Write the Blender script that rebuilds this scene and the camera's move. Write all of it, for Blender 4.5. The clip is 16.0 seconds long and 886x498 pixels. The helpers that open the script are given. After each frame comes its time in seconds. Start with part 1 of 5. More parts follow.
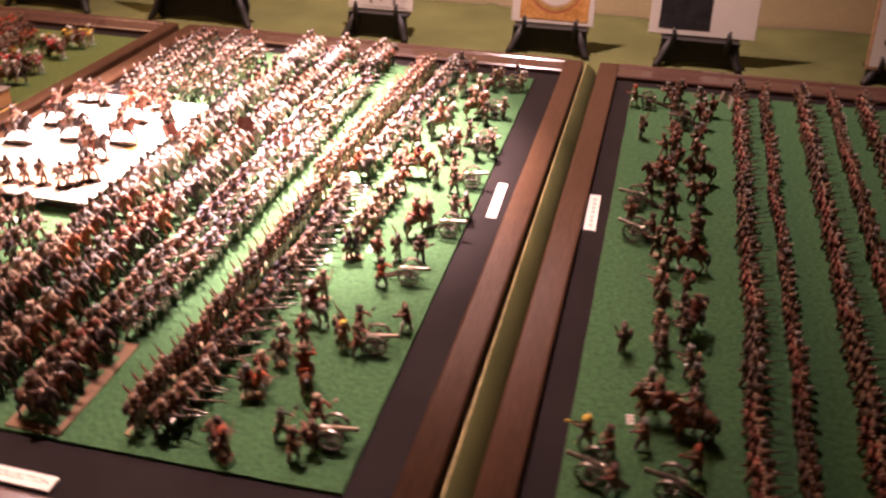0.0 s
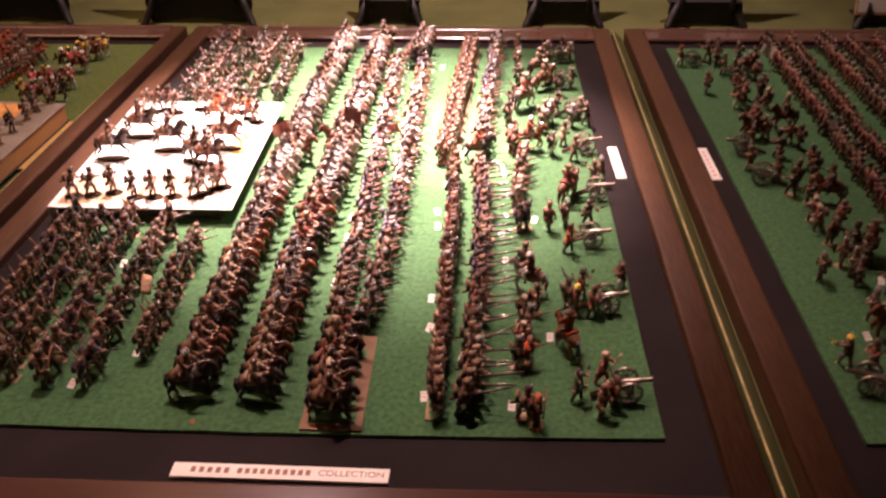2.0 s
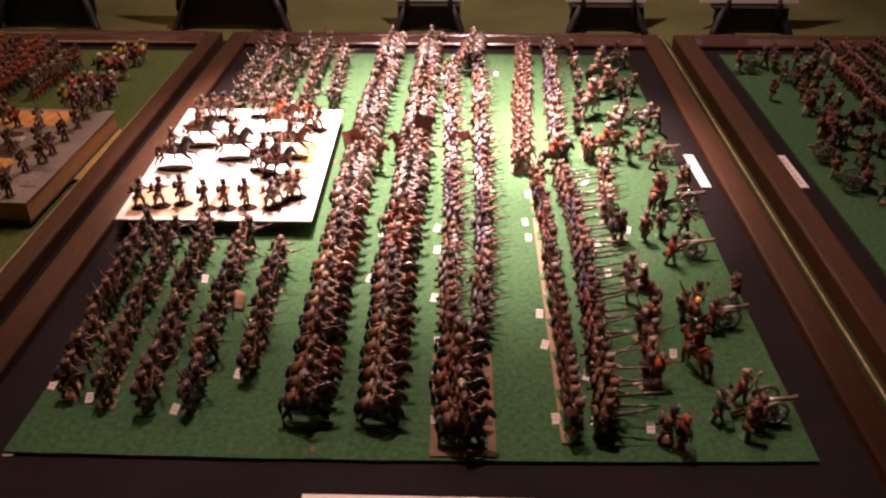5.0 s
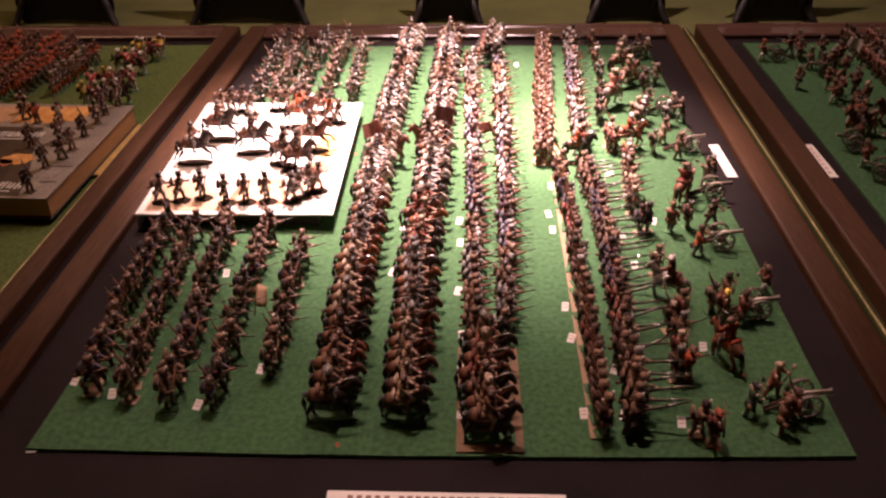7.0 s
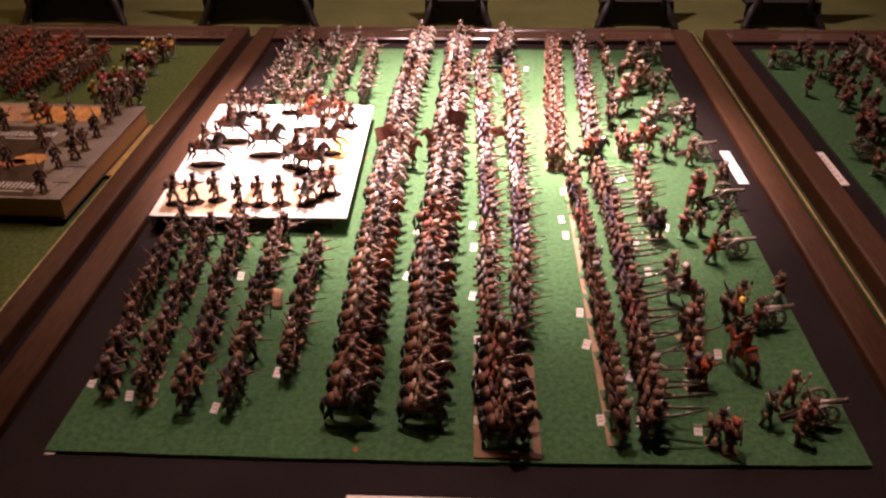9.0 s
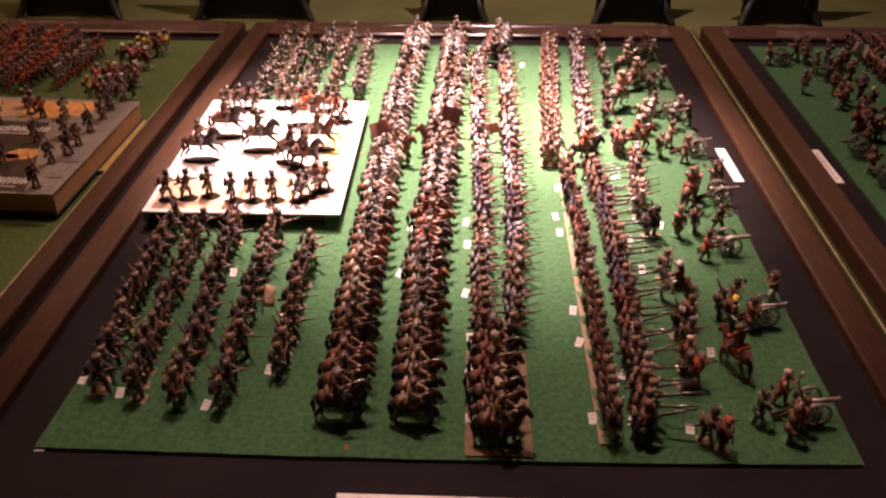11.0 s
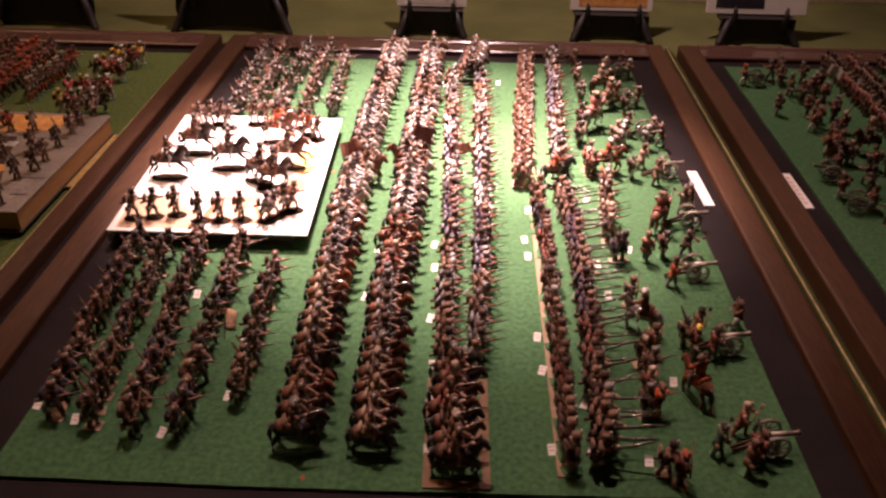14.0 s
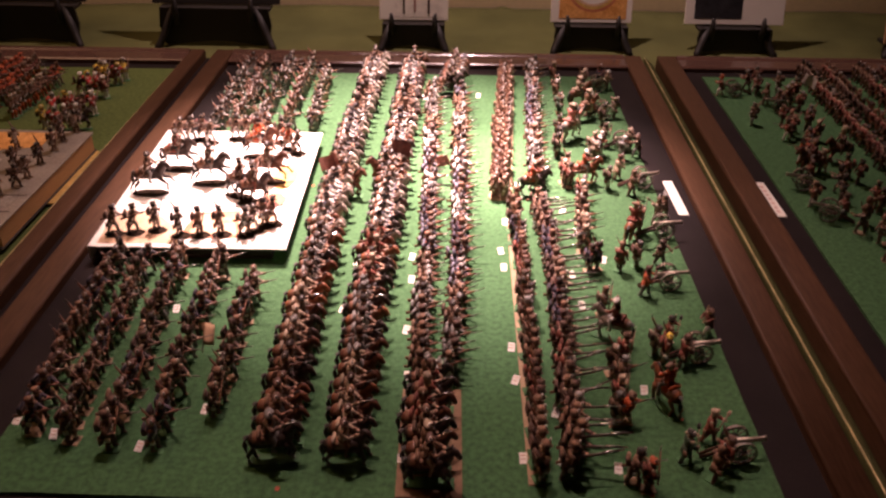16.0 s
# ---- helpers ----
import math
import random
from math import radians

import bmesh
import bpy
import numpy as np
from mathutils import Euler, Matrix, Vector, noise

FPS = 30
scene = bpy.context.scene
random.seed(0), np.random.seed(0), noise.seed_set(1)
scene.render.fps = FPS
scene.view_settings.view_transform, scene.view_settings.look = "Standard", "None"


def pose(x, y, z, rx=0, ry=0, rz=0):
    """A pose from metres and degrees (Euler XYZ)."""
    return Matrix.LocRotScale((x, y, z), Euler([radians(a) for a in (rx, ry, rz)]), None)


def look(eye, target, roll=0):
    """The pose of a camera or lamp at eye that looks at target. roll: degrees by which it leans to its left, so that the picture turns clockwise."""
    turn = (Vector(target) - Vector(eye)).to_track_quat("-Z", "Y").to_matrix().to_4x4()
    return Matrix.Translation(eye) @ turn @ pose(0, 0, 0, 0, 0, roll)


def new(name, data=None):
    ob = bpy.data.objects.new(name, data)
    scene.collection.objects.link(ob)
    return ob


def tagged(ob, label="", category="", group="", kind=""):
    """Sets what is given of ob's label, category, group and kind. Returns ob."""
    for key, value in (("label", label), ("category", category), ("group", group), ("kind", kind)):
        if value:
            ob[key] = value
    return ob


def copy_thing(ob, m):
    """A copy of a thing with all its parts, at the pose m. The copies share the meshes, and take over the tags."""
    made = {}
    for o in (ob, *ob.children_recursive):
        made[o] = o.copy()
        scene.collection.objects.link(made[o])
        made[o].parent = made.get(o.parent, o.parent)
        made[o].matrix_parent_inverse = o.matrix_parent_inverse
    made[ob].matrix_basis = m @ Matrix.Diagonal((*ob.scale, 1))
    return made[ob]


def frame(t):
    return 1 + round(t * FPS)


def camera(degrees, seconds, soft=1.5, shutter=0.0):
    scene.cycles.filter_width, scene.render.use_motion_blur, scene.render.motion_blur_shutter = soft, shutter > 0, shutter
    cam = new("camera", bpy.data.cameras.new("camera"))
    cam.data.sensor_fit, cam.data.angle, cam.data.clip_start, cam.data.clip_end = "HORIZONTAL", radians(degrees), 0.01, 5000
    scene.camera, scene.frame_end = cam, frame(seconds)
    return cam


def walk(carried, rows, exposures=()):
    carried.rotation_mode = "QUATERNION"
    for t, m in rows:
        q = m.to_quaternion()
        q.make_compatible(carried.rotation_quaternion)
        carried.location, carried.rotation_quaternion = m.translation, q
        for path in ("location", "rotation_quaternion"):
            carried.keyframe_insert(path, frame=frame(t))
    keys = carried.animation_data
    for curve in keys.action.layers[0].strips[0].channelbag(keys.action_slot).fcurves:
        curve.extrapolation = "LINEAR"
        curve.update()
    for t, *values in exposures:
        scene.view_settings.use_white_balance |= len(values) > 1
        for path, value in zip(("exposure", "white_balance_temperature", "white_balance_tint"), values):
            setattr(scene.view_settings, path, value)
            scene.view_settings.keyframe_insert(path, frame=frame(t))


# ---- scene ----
cam = camera(54.0, 16.0, soft=2.4, shutter=0.9)
PATH = [
    (0, (0.79, -0.427, 0.499), (0.386, 1.226, -0.552), 0.7),
    (0.5, (0.679, -0.443, 0.501), (0.422, 1.239, -0.552), 0.1),
    (1, (0.561, -0.475, 0.492), (0.386, 1.214, -0.565), -0.7),
    (1.5, (0.491, -0.509, 0.502), (0.412, 1.187, -0.554), 0.2),
    (2, (0.46, -0.505, 0.493), (0.381, 1.183, -0.576), -0.5),
    (2.5, (0.469, -0.467, 0.477), (0.246, 1.193, -0.615), -0.9),
    (3, (0.394, -0.479, 0.47), (0.317, 1.192, -0.626), -2.0),
    (3.5, (0.333, -0.487, 0.472), (0.335, 1.191, -0.617), -0.5),
    (4, (0.322, -0.482, 0.482), (0.339, 1.204, -0.594), 0.3),
    (4.5, (0.335, -0.476, 0.481), (0.352, 1.22, -0.578), 0.4),
    (5, (0.335, -0.471, 0.472), (0.315, 1.232, -0.577), 0.2),
    (7.5, (0.322, -0.462, 0.464), (0.262, 1.234, -0.596), -0.8),
    (8, (0.309, -0.463, 0.466), (0.245, 1.232, -0.592), -0.6),
    (8.5, (0.305, -0.462, 0.47), (0.267, 1.24, -0.58), 0.2),
    (9, (0.312, -0.462, 0.469), (0.26, 1.234, -0.589), -0.2),
    (11.5, (0.318, -0.456, 0.469), (0.275, 1.231, -0.604), 0.3),
    (12, (0.32, -0.451, 0.472), (0.295, 1.223, -0.621), 1.1),
    (12.5, (0.321, -0.453, 0.472), (0.305, 1.241, -0.591), 1.5),
    (13, (0.331, -0.451, 0.478), (0.291, 1.248, -0.577), 1.1),
    (13.5, (0.334, -0.451, 0.476), (0.289, 1.252, -0.572), 0.7),
    (14, (0.337, -0.445, 0.482), (0.317, 1.253, -0.575), 1.2),
    (14.5, (0.347, -0.445, 0.485), (0.342, 1.262, -0.557), 1.3),
    (15, (0.353, -0.451, 0.484), (0.343, 1.256, -0.558), 0.7),
    (15.5, (0.353, -0.456, 0.483), (0.337, 1.258, -0.548), 0.6),
    (16, (0.355, -0.454, 0.492), (0.348, 1.254, -0.547), 0.8),
]
walk(cam, [(t, look(eye, target, roll)) for t, eye, target, roll in PATH],
     [(0, 1.38), (0.5, 1.02), (1.0, 0.80), (1.5, 0.65), (2.5, 0.64), (3.5, 0.38), (4.5, 0.22), (5, -0.06), (7.5, 0.0), (12.5, 0.03), (14.5, -0.08), (16, -0.1)])

# ---- light ----
world = bpy.data.worlds.new("room_dark")
world.use_nodes = True
world.node_tree.nodes["Background"].inputs[0].default_value = (1.0, 0.72, 0.5, 1)
world.node_tree.nodes["Background"].inputs[1].default_value = 0.036
scene.world = world

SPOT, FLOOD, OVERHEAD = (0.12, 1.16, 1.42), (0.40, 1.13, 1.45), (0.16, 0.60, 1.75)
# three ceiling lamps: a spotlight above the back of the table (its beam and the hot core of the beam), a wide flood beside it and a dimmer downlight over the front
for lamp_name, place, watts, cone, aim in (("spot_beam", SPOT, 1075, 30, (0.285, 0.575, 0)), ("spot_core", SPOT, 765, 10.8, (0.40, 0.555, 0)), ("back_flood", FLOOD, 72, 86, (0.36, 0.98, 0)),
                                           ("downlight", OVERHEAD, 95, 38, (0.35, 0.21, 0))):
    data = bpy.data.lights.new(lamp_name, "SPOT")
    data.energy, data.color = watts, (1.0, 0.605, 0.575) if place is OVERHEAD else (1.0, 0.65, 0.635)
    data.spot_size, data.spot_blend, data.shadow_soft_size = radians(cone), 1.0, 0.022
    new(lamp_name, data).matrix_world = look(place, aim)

# unseen warm fill, added to brighten the tray of books on the left
fill_data = bpy.data.lights.new("left_fill", "AREA")
fill_data.energy, fill_data.color, fill_data.size = 7.4, (1.0, 0.52, 0.30), 0.8
left_fill = new("left_fill", fill_data)
left_fill.matrix_world = look((-0.9, 0.75, 1.6), (-0.4, 0.6, 0))


# ---- materials ----
def shader(name, colour, rough=0.6, metal=0.0, spread=0.25, grain=(60, 900), bump=0.15, stretch=(1, 1, 1), tint=None, by_object=0.0, spec=0.5):
    """Painted or natural surface: colour varied at two scales, fine relief, optional change from thing to thing."""
    m = bpy.data.materials.new(name)
    m.use_nodes = True
    nt = m.node_tree
    b = nt.nodes["Principled BSDF"]
    b.inputs["Roughness"].default_value = rough
    b.inputs["Metallic"].default_value = metal
    b.inputs["Specular IOR Level"].default_value = spec
    co = nt.nodes.new("ShaderNodeTexCoord")
    mp = nt.nodes.new("ShaderNodeMapping")
    mp.inputs["Scale"].default_value = stretch
    nt.links.new(co.outputs["Object"], mp.inputs["Vector"])
    big, small = nt.nodes.new("ShaderNodeTexNoise"), nt.nodes.new("ShaderNodeTexNoise")
    for n, s in ((big, grain[0]), (small, grain[1])):
        n.inputs["Scale"].default_value = s
        n.inputs["Detail"].default_value = 4
        nt.links.new(mp.outputs[0], n.inputs["Vector"])
    mix = nt.nodes.new("ShaderNodeMath")
    mix.operation = "ADD"
    nt.links.new(big.outputs["Fac"], mix.inputs[0])
    nt.links.new(small.outputs["Fac"], mix.inputs[1])
    rng = nt.nodes.new("ShaderNodeMapRange")
    rng.inputs["From Min"].default_value, rng.inputs["From Max"].default_value = 0.65, 1.35
    rng.inputs["To Min"].default_value, rng.inputs["To Max"].default_value = 0, 1
    nt.links.new(mix.outputs[0], rng.inputs["Value"])
    ramp = nt.nodes.new("ShaderNodeMix")
    ramp.data_type = "RGBA"
    other = tint or colour
    ramp.inputs["A"].default_value = (*[c * (1 - spread) for c in colour], 1)
    ramp.inputs["B"].default_value = (*[min(1, c * (1 + spread)) for c in other], 1)
    nt.links.new(rng.outputs[0], ramp.inputs["Factor"])
    out = ramp.outputs["Result"]
    if by_object:
        info = nt.nodes.new("ShaderNodeObjectInfo")
        hsv = nt.nodes.new("ShaderNodeHueSaturation")
        val = nt.nodes.new("ShaderNodeMapRange")
        val.inputs["To Min"].default_value, val.inputs["To Max"].default_value = 1 - by_object, 1 + by_object
        nt.links.new(info.outputs["Random"], val.inputs["Value"])
        nt.links.new(val.outputs[0], hsv.inputs["Value"])
        nt.links.new(out, hsv.inputs["Color"])
        out = hsv.outputs[0]
    nt.links.new(out, b.inputs["Base Color"])
    if bump:
        bp = nt.nodes.new("ShaderNodeBump")
        bp.inputs["Strength"].default_value, bp.inputs["Distance"].default_value = bump, 0.001
        nt.links.new(small.outputs["Fac"], bp.inputs["Height"])
        nt.links.new(bp.outputs[0], b.inputs["Normal"])
    return m


FELT_OLIVE = shader("olive_green_felt", (0.076, 0.110, 0.034), 0.95, spread=0.38, grain=(210, 900), bump=0.9, tint=(0.098, 0.135, 0.04), spec=0.15)
FELT = shader("green_felt", (0.046, 0.115, 0.048), 0.95, spread=0.42, grain=(210, 1400), bump=0.9, tint=(0.061, 0.138, 0.057), spec=0.15)
CLOTH = shader("olive_cloth", (0.108, 0.116, 0.043), 0.95, spread=0.35, grain=(9, 1500), bump=0.5, spec=0.15)
BATTEN = shader("yellowed_green_cloth", (0.060, 0.070, 0.025), 0.85, spread=0.35, grain=(7, 900), bump=0.5, tint=(0.082, 0.082, 0.030), spec=0.1)
MAT = shader("black_mat", (0.014, 0.0100, 0.0098), 0.8, spread=0.4, grain=(12, 700), bump=0.08, spec=0.12)
WOOD_Y = shader("dark_varnished_wood_long", (0.070, 0.032, 0.015), 0.55, spread=0.36, grain=(16, 320), bump=0.08, spec=0.18, stretch=(1, 0.12, 1), tint=(0.068, 0.033, 0.017))
WOOD_X = shader("dark_varnished_wood_cross", (0.075, 0.033, 0.022), 0.42, spread=0.22, grain=(60, 300), bump=0.06, stretch=(0.05, 1, 1), tint=(0.072, 0.032, 0.024))
WOOD_F = shader("dark_varnished_wood_far", (0.085, 0.045, 0.034), 0.15, spread=0.22, grain=(60, 300), bump=0.04, stretch=(0.05, 1, 1))
BRASS = shader("worn_brass_edging", (0.42, 0.35, 0.17), 0.5, 0.6, spread=0.6, grain=(60, 600), bump=0.1)
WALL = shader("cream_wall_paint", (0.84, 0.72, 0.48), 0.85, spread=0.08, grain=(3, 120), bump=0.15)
DARKWALL = shader("dark_closure_paint", (0.30, 0.22, 0.15), 0.9, spread=0.1, grain=(2, 80), bump=0.15)
CARPET = shader("brown_carpet", (0.07, 0.045, 0.03), 0.95, grain=(8, 500), bump=0.5)
CARD = shader("white_card", (0.80, 0.77, 0.70), 0.7, spread=0.05, grain=(30, 900), bump=0.1)
PAGES = shader("cut_book_pages", (0.52, 0.30, 0.12), 0.85, spread=0.25, grain=(40, 1500), bump=0.4, stretch=(0.03, 0.03, 1))
COVER_W = shader("glossy_white_book_cover", (0.82, 0.79, 0.72), 0.35, spread=0.05, grain=(12, 400), bump=0.05)
COVER_G = shader("glossy_grey_book_cover", (0.27, 0.24, 0.20), 0.3, spread=0.4, grain=(22, 300), bump=0.05)
COVER_D = shader("dark_book_boards", (0.05, 0.035, 0.03), 0.5, grain=(30, 600))
INK_ORANGE = shader("orange_printed_picture", (0.74, 0.27, 0.035), 0.35, spread=0.4, grain=(60, 300), bump=0.0, tint=(0.7, 0.4, 0.15))
INK_TAN = shader("tan_printed_picture", (0.52, 0.31, 0.17), 0.4, spread=0.4, grain=(80, 400), bump=0.0)
INK_PALE = shader("pale_yellow_printed_picture", (0.58, 0.38, 0.11), 0.4, spread=0.3, grain=(60, 300), bump=0.0)
INK_PEACH = shader("peach_printed_ground", (0.66, 0.45, 0.29), 0.4, spread=0.22, grain=(70, 300), bump=0.0)
INK_SALMON = shader("salmon_printed_picture", (0.50, 0.18, 0.09), 0.4, spread=0.3, grain=(60, 300), bump=0.0)
INK_GREY = shader("pale_grey_printed_ground", (0.30, 0.27, 0.23), 0.35, spread=0.45, grain=(90, 400), bump=0.0)
INK_DARK = shader("dark_brown_printed_picture", (0.06, 0.04, 0.03), 0.35, spread=0.5, grain=(60, 300), bump=0.0)
INK_RED = shader("red_brown_lettering", (0.27, 0.13, 0.10), 0.6, bump=0.0)
INK_PINK = shader("faded_pink_lettering", (0.60, 0.43, 0.37), 0.6, bump=0.0)
INK_WHITE = shader("white_lettering", (0.75, 0.72, 0.65), 0.5, bump=0.0)
BLACKMETAL = shader("black_easel_plastic", (0.011, 0.009, 0.008), 0.6, bump=0.05)
BLACKPIC = shader("charcoal_print", (0.03, 0.03, 0.035), 0.35, spread=0.6, grain=(40, 250), bump=0.0)
TANCARD = shader("tan_cardboard_base", (0.30, 0.21, 0.13), 0.9, spread=0.25, grain=(60, 900), bump=0.3)
TANCLOTH = shader("faded_tan_cloth", (0.56, 0.37, 0.22), 0.9, spread=0.25, grain=(200, 1500), bump=0.2)
DARKCARD = shader("brown_cardboard_base", (0.21, 0.13, 0.075), 0.9, spread=0.25, grain=(60, 900), bump=0.3)
GREENBASE = shader("green_painted_base", (0.045, 0.13, 0.045), 0.8, grain=(300, 1500), bump=0.4, by_object=0.3)
# shadow colour for the ovals under the figures on the white book
SHADEBASE = shader("dark_brown_shadow_base", (0.028, 0.018, 0.012), 0.95, grain=(300, 1500), bump=0.4, spec=0.05)
BROWNBASE = shader("earth_painted_base", (0.16, 0.10, 0.05), 0.85, grain=(300, 1500), bump=0.4, by_object=0.3)
FLESH = shader("pink_figure_paint", (0.46, 0.28, 0.185), 0.4, grain=(300, 1500), bump=0.0, by_object=0.15)
BLACK = shader("black_figure_paint", (0.028, 0.020, 0.017), 0.5, grain=(300, 1500), bump=0.0, spec=0.3)
STEEL = shader("bright_gun_metal", (0.55, 0.53, 0.50), 0.22, 0.95, grain=(300, 1500), bump=0.0)
BARREL = shader("dull_gun_bronze", (0.34, 0.29, 0.23), 0.32, 0.85, spread=0.4, grain=(200, 900), bump=0.0)
IRON = shader("dull_musket_steel", (0.13, 0.117, 0.105), 0.3, 0.7, grain=(300, 1500), bump=0.0)
WHEEL = shader("worn_metal_wheel_paint", (0.30, 0.27, 0.24), 0.25, 0.75, grain=(300, 1500), bump=0.0)
STOCK = shader("walnut_figure_paint", (0.14, 0.062, 0.034), 0.4, grain=(300, 1500), bump=0.0)
WHITE = shader("white_figure_paint", (0.62, 0.58, 0.53), 0.4, grain=(300, 1500), bump=0.0, by_object=0.15)


def paint(name, c):
    return shader(name, c, 0.55, grain=(260, 1100), spread=0.5, bump=0.0, by_object=0.4, spec=0.35)


COAT = {"navy": paint("navy_coat_paint", (0.042, 0.033, 0.046)), "red": paint("red_coat_paint", (0.165, 0.048, 0.032)),
        "brown": paint("brown_coat_paint", (0.140, 0.077, 0.046)), "grey": paint("grey_coat_paint", (0.17, 0.158, 0.145)),
        "white": paint("off_white_coat_paint", (0.45, 0.425, 0.385)), "green": paint("dark_green_coat_paint", (0.04, 0.06, 0.036)),
        "blue": paint("slate_blue_coat_paint", (0.125, 0.120, 0.150)), "orange": paint("orange_red_coat_paint", (0.37, 0.072, 0.022)),
        "tan": paint("tan_coat_paint", (0.31, 0.235, 0.165)), "yellow": paint("yellow_coat_paint", (0.72, 0.48, 0.07)), "scarlet": paint("scarlet_coat_paint", (0.48, 0.045, 0.035)), "pink": paint("faded_pink_cloth_paint", (0.50, 0.20, 0.16)), "dark": paint("black_brown_coat_paint", (0.078, 0.040, 0.028))}
HORSE = {"bay": paint("bay_horse_paint", (0.125, 0.046, 0.024)), "black": paint("black_horse_paint", (0.040, 0.024, 0.018)),
         "chestnut": paint("chestnut_horse_paint", (0.19, 0.066, 0.028)), "grey": paint("dun_horse_paint", (0.34, 0.285, 0.235))}


# ---- mesh helpers ----
def box(bm, c, s, mat=0, turn=None, bevel=0.0):
    """A box about c with sides s; edges broken by bevel."""
    old = set(bm.faces)
    v = bmesh.ops.create_cube(bm, size=1.0)["verts"]
    bmesh.ops.scale(bm, vec=s, verts=v)
    if bevel:
        bmesh.ops.bevel(bm, geom=list({e for x in v for e in x.link_edges}), offset=bevel, segments=2, affect="EDGES", profile=0.5)
    faces = [f for f in bm.faces if f not in old]
    v = list({x for f in faces for x in f.verts})
    for f in faces:
        f.material_index = mat
    if turn is not None:
        bmesh.ops.transform(bm, matrix=turn, verts=v)
    bmesh.ops.translate(bm, vec=c, verts=v)
    return v


def tube(bm, pts, radii, n=6, mat=0, ref=(0, 0, 1)):
    """A closed limb swept along pts; a radius is one number or a pair (across ref, along ref)."""
    pts = [Vector(p) for p in pts]
    rings = []
    for i, p in enumerate(pts):
        d = (pts[min(i + 1, len(pts) - 1)] - pts[max(i - 1, 0)]).normalized()
        up = Vector(ref)
        if abs(d.dot(up)) > 0.95:
            up = Vector((1, 0, 0))
        a = d.cross(up).normalized()
        b = a.cross(d).normalized()
        ra, rb = radii[i] if isinstance(radii[i], tuple) else (radii[i], radii[i])
        rings.append([bm.verts.new(p + a * ra * math.cos(k * math.tau / n) + b * rb * math.sin(k * math.tau / n)) for k in range(n)])
    made = []
    for r, q in zip(rings, rings[1:]):
        for k in range(n):
            made.append(bm.faces.new((r[k], r[(k + 1) % n], q[(k + 1) % n], q[k])))
    made.append(bm.faces.new(rings[0][::-1]))
    made.append(bm.faces.new(rings[-1]))
    for f in made:
        f.material_index, f.smooth = mat, True


def mesh_of(name, bm, materials):
    bmesh.ops.recalc_face_normals(bm, faces=bm.faces)
    me = bpy.data.meshes.new(name)
    bm.to_mesh(me)
    bm.free()
    for m in materials:
        me.materials.append(m)
    return me


def part(name, bm, material, parent=None, label="", at=None):
    """Links a bmesh as one mesh object, under parent where one is given."""
    mats = material if isinstance(material, (list, tuple)) else [material]
    ob = new(name, mesh_of(name, bm, mats))
    if at is not None:
        ob.matrix_basis = at
    if parent is not None:
        ob.parent = parent
    if label:
        tagged(ob, label)
    return ob


def slab(name, c, s, material, parent=None, label="", bevel=0.0, at=None):
    bm = bmesh.new()
    box(bm, c, s, bevel=bevel)
    return part(name, bm, material, parent, label, at)


def prism(bm, outline, z0, z1, mat=0):
    """An upright prism over a flat outline."""
    lo = [bm.verts.new((x, y, z0)) for x, y in outline]
    hi = [bm.verts.new((x, y, z1)) for x, y in outline]
    n = len(lo)
    fs = [bm.faces.new(lo[::-1]), bm.faces.new(hi)]
    fs += [bm.faces.new((lo[i], lo[(i + 1) % n], hi[(i + 1) % n], hi[i])) for i in range(n)]
    for f in fs:
        f.material_index = mat


# ---- the room ----
TOP = -0.02      # the cloth on the table
tagged(slab("floor", (0.2, -0.645, -0.84), (6.4, 4.11, 0.04), CARPET), "brown carpeted floor", "floor", kind="structure")
tagged(slab("wall_north", (0.2, 1.36, 0.8), (6.4, 0.1, 3.24), WALL), "cream painted wall behind the display", "wall", kind="structure")
# unseen walls and ceiling, added to close the room and keep it dim
tagged(slab("wall_south", (0.2, -2.65, 0.8), (6.4, 0.1, 3.24), DARKWALL), "unseen brown wall closing the room", "wall", kind="structure")
tagged(slab("wall_west", (-2.95, -0.645, 0.8), (0.1, 3.91, 3.24), DARKWALL), "unseen brown wall closing the room", "wall", kind="structure")
tagged(slab("wall_east", (3.35, -0.645, 0.8), (0.1, 3.91, 3.24), DARKWALL), "unseen brown wall closing the room", "wall", kind="structure")
tagged(slab("ceiling", (0.2, -0.645, 2.45), (6.4, 4.11, 0.06), DARKWALL), "unseen brown ceiling closing the room", "ceiling", kind="structure")

table = tagged(new("display_table"), "long display table under an olive green cloth", "table")
slab("tabletop", (0.3, 0.56, TOP - 0.025), (3.2, 1.46, 0.04), WOOD_X, table)
for lx in (-1.2, 1.8):
    for ly in (-0.1, 1.2):
        slab("leg", (lx, ly, -0.4325), (0.07, 0.07, 0.775), WOOD_X, table)


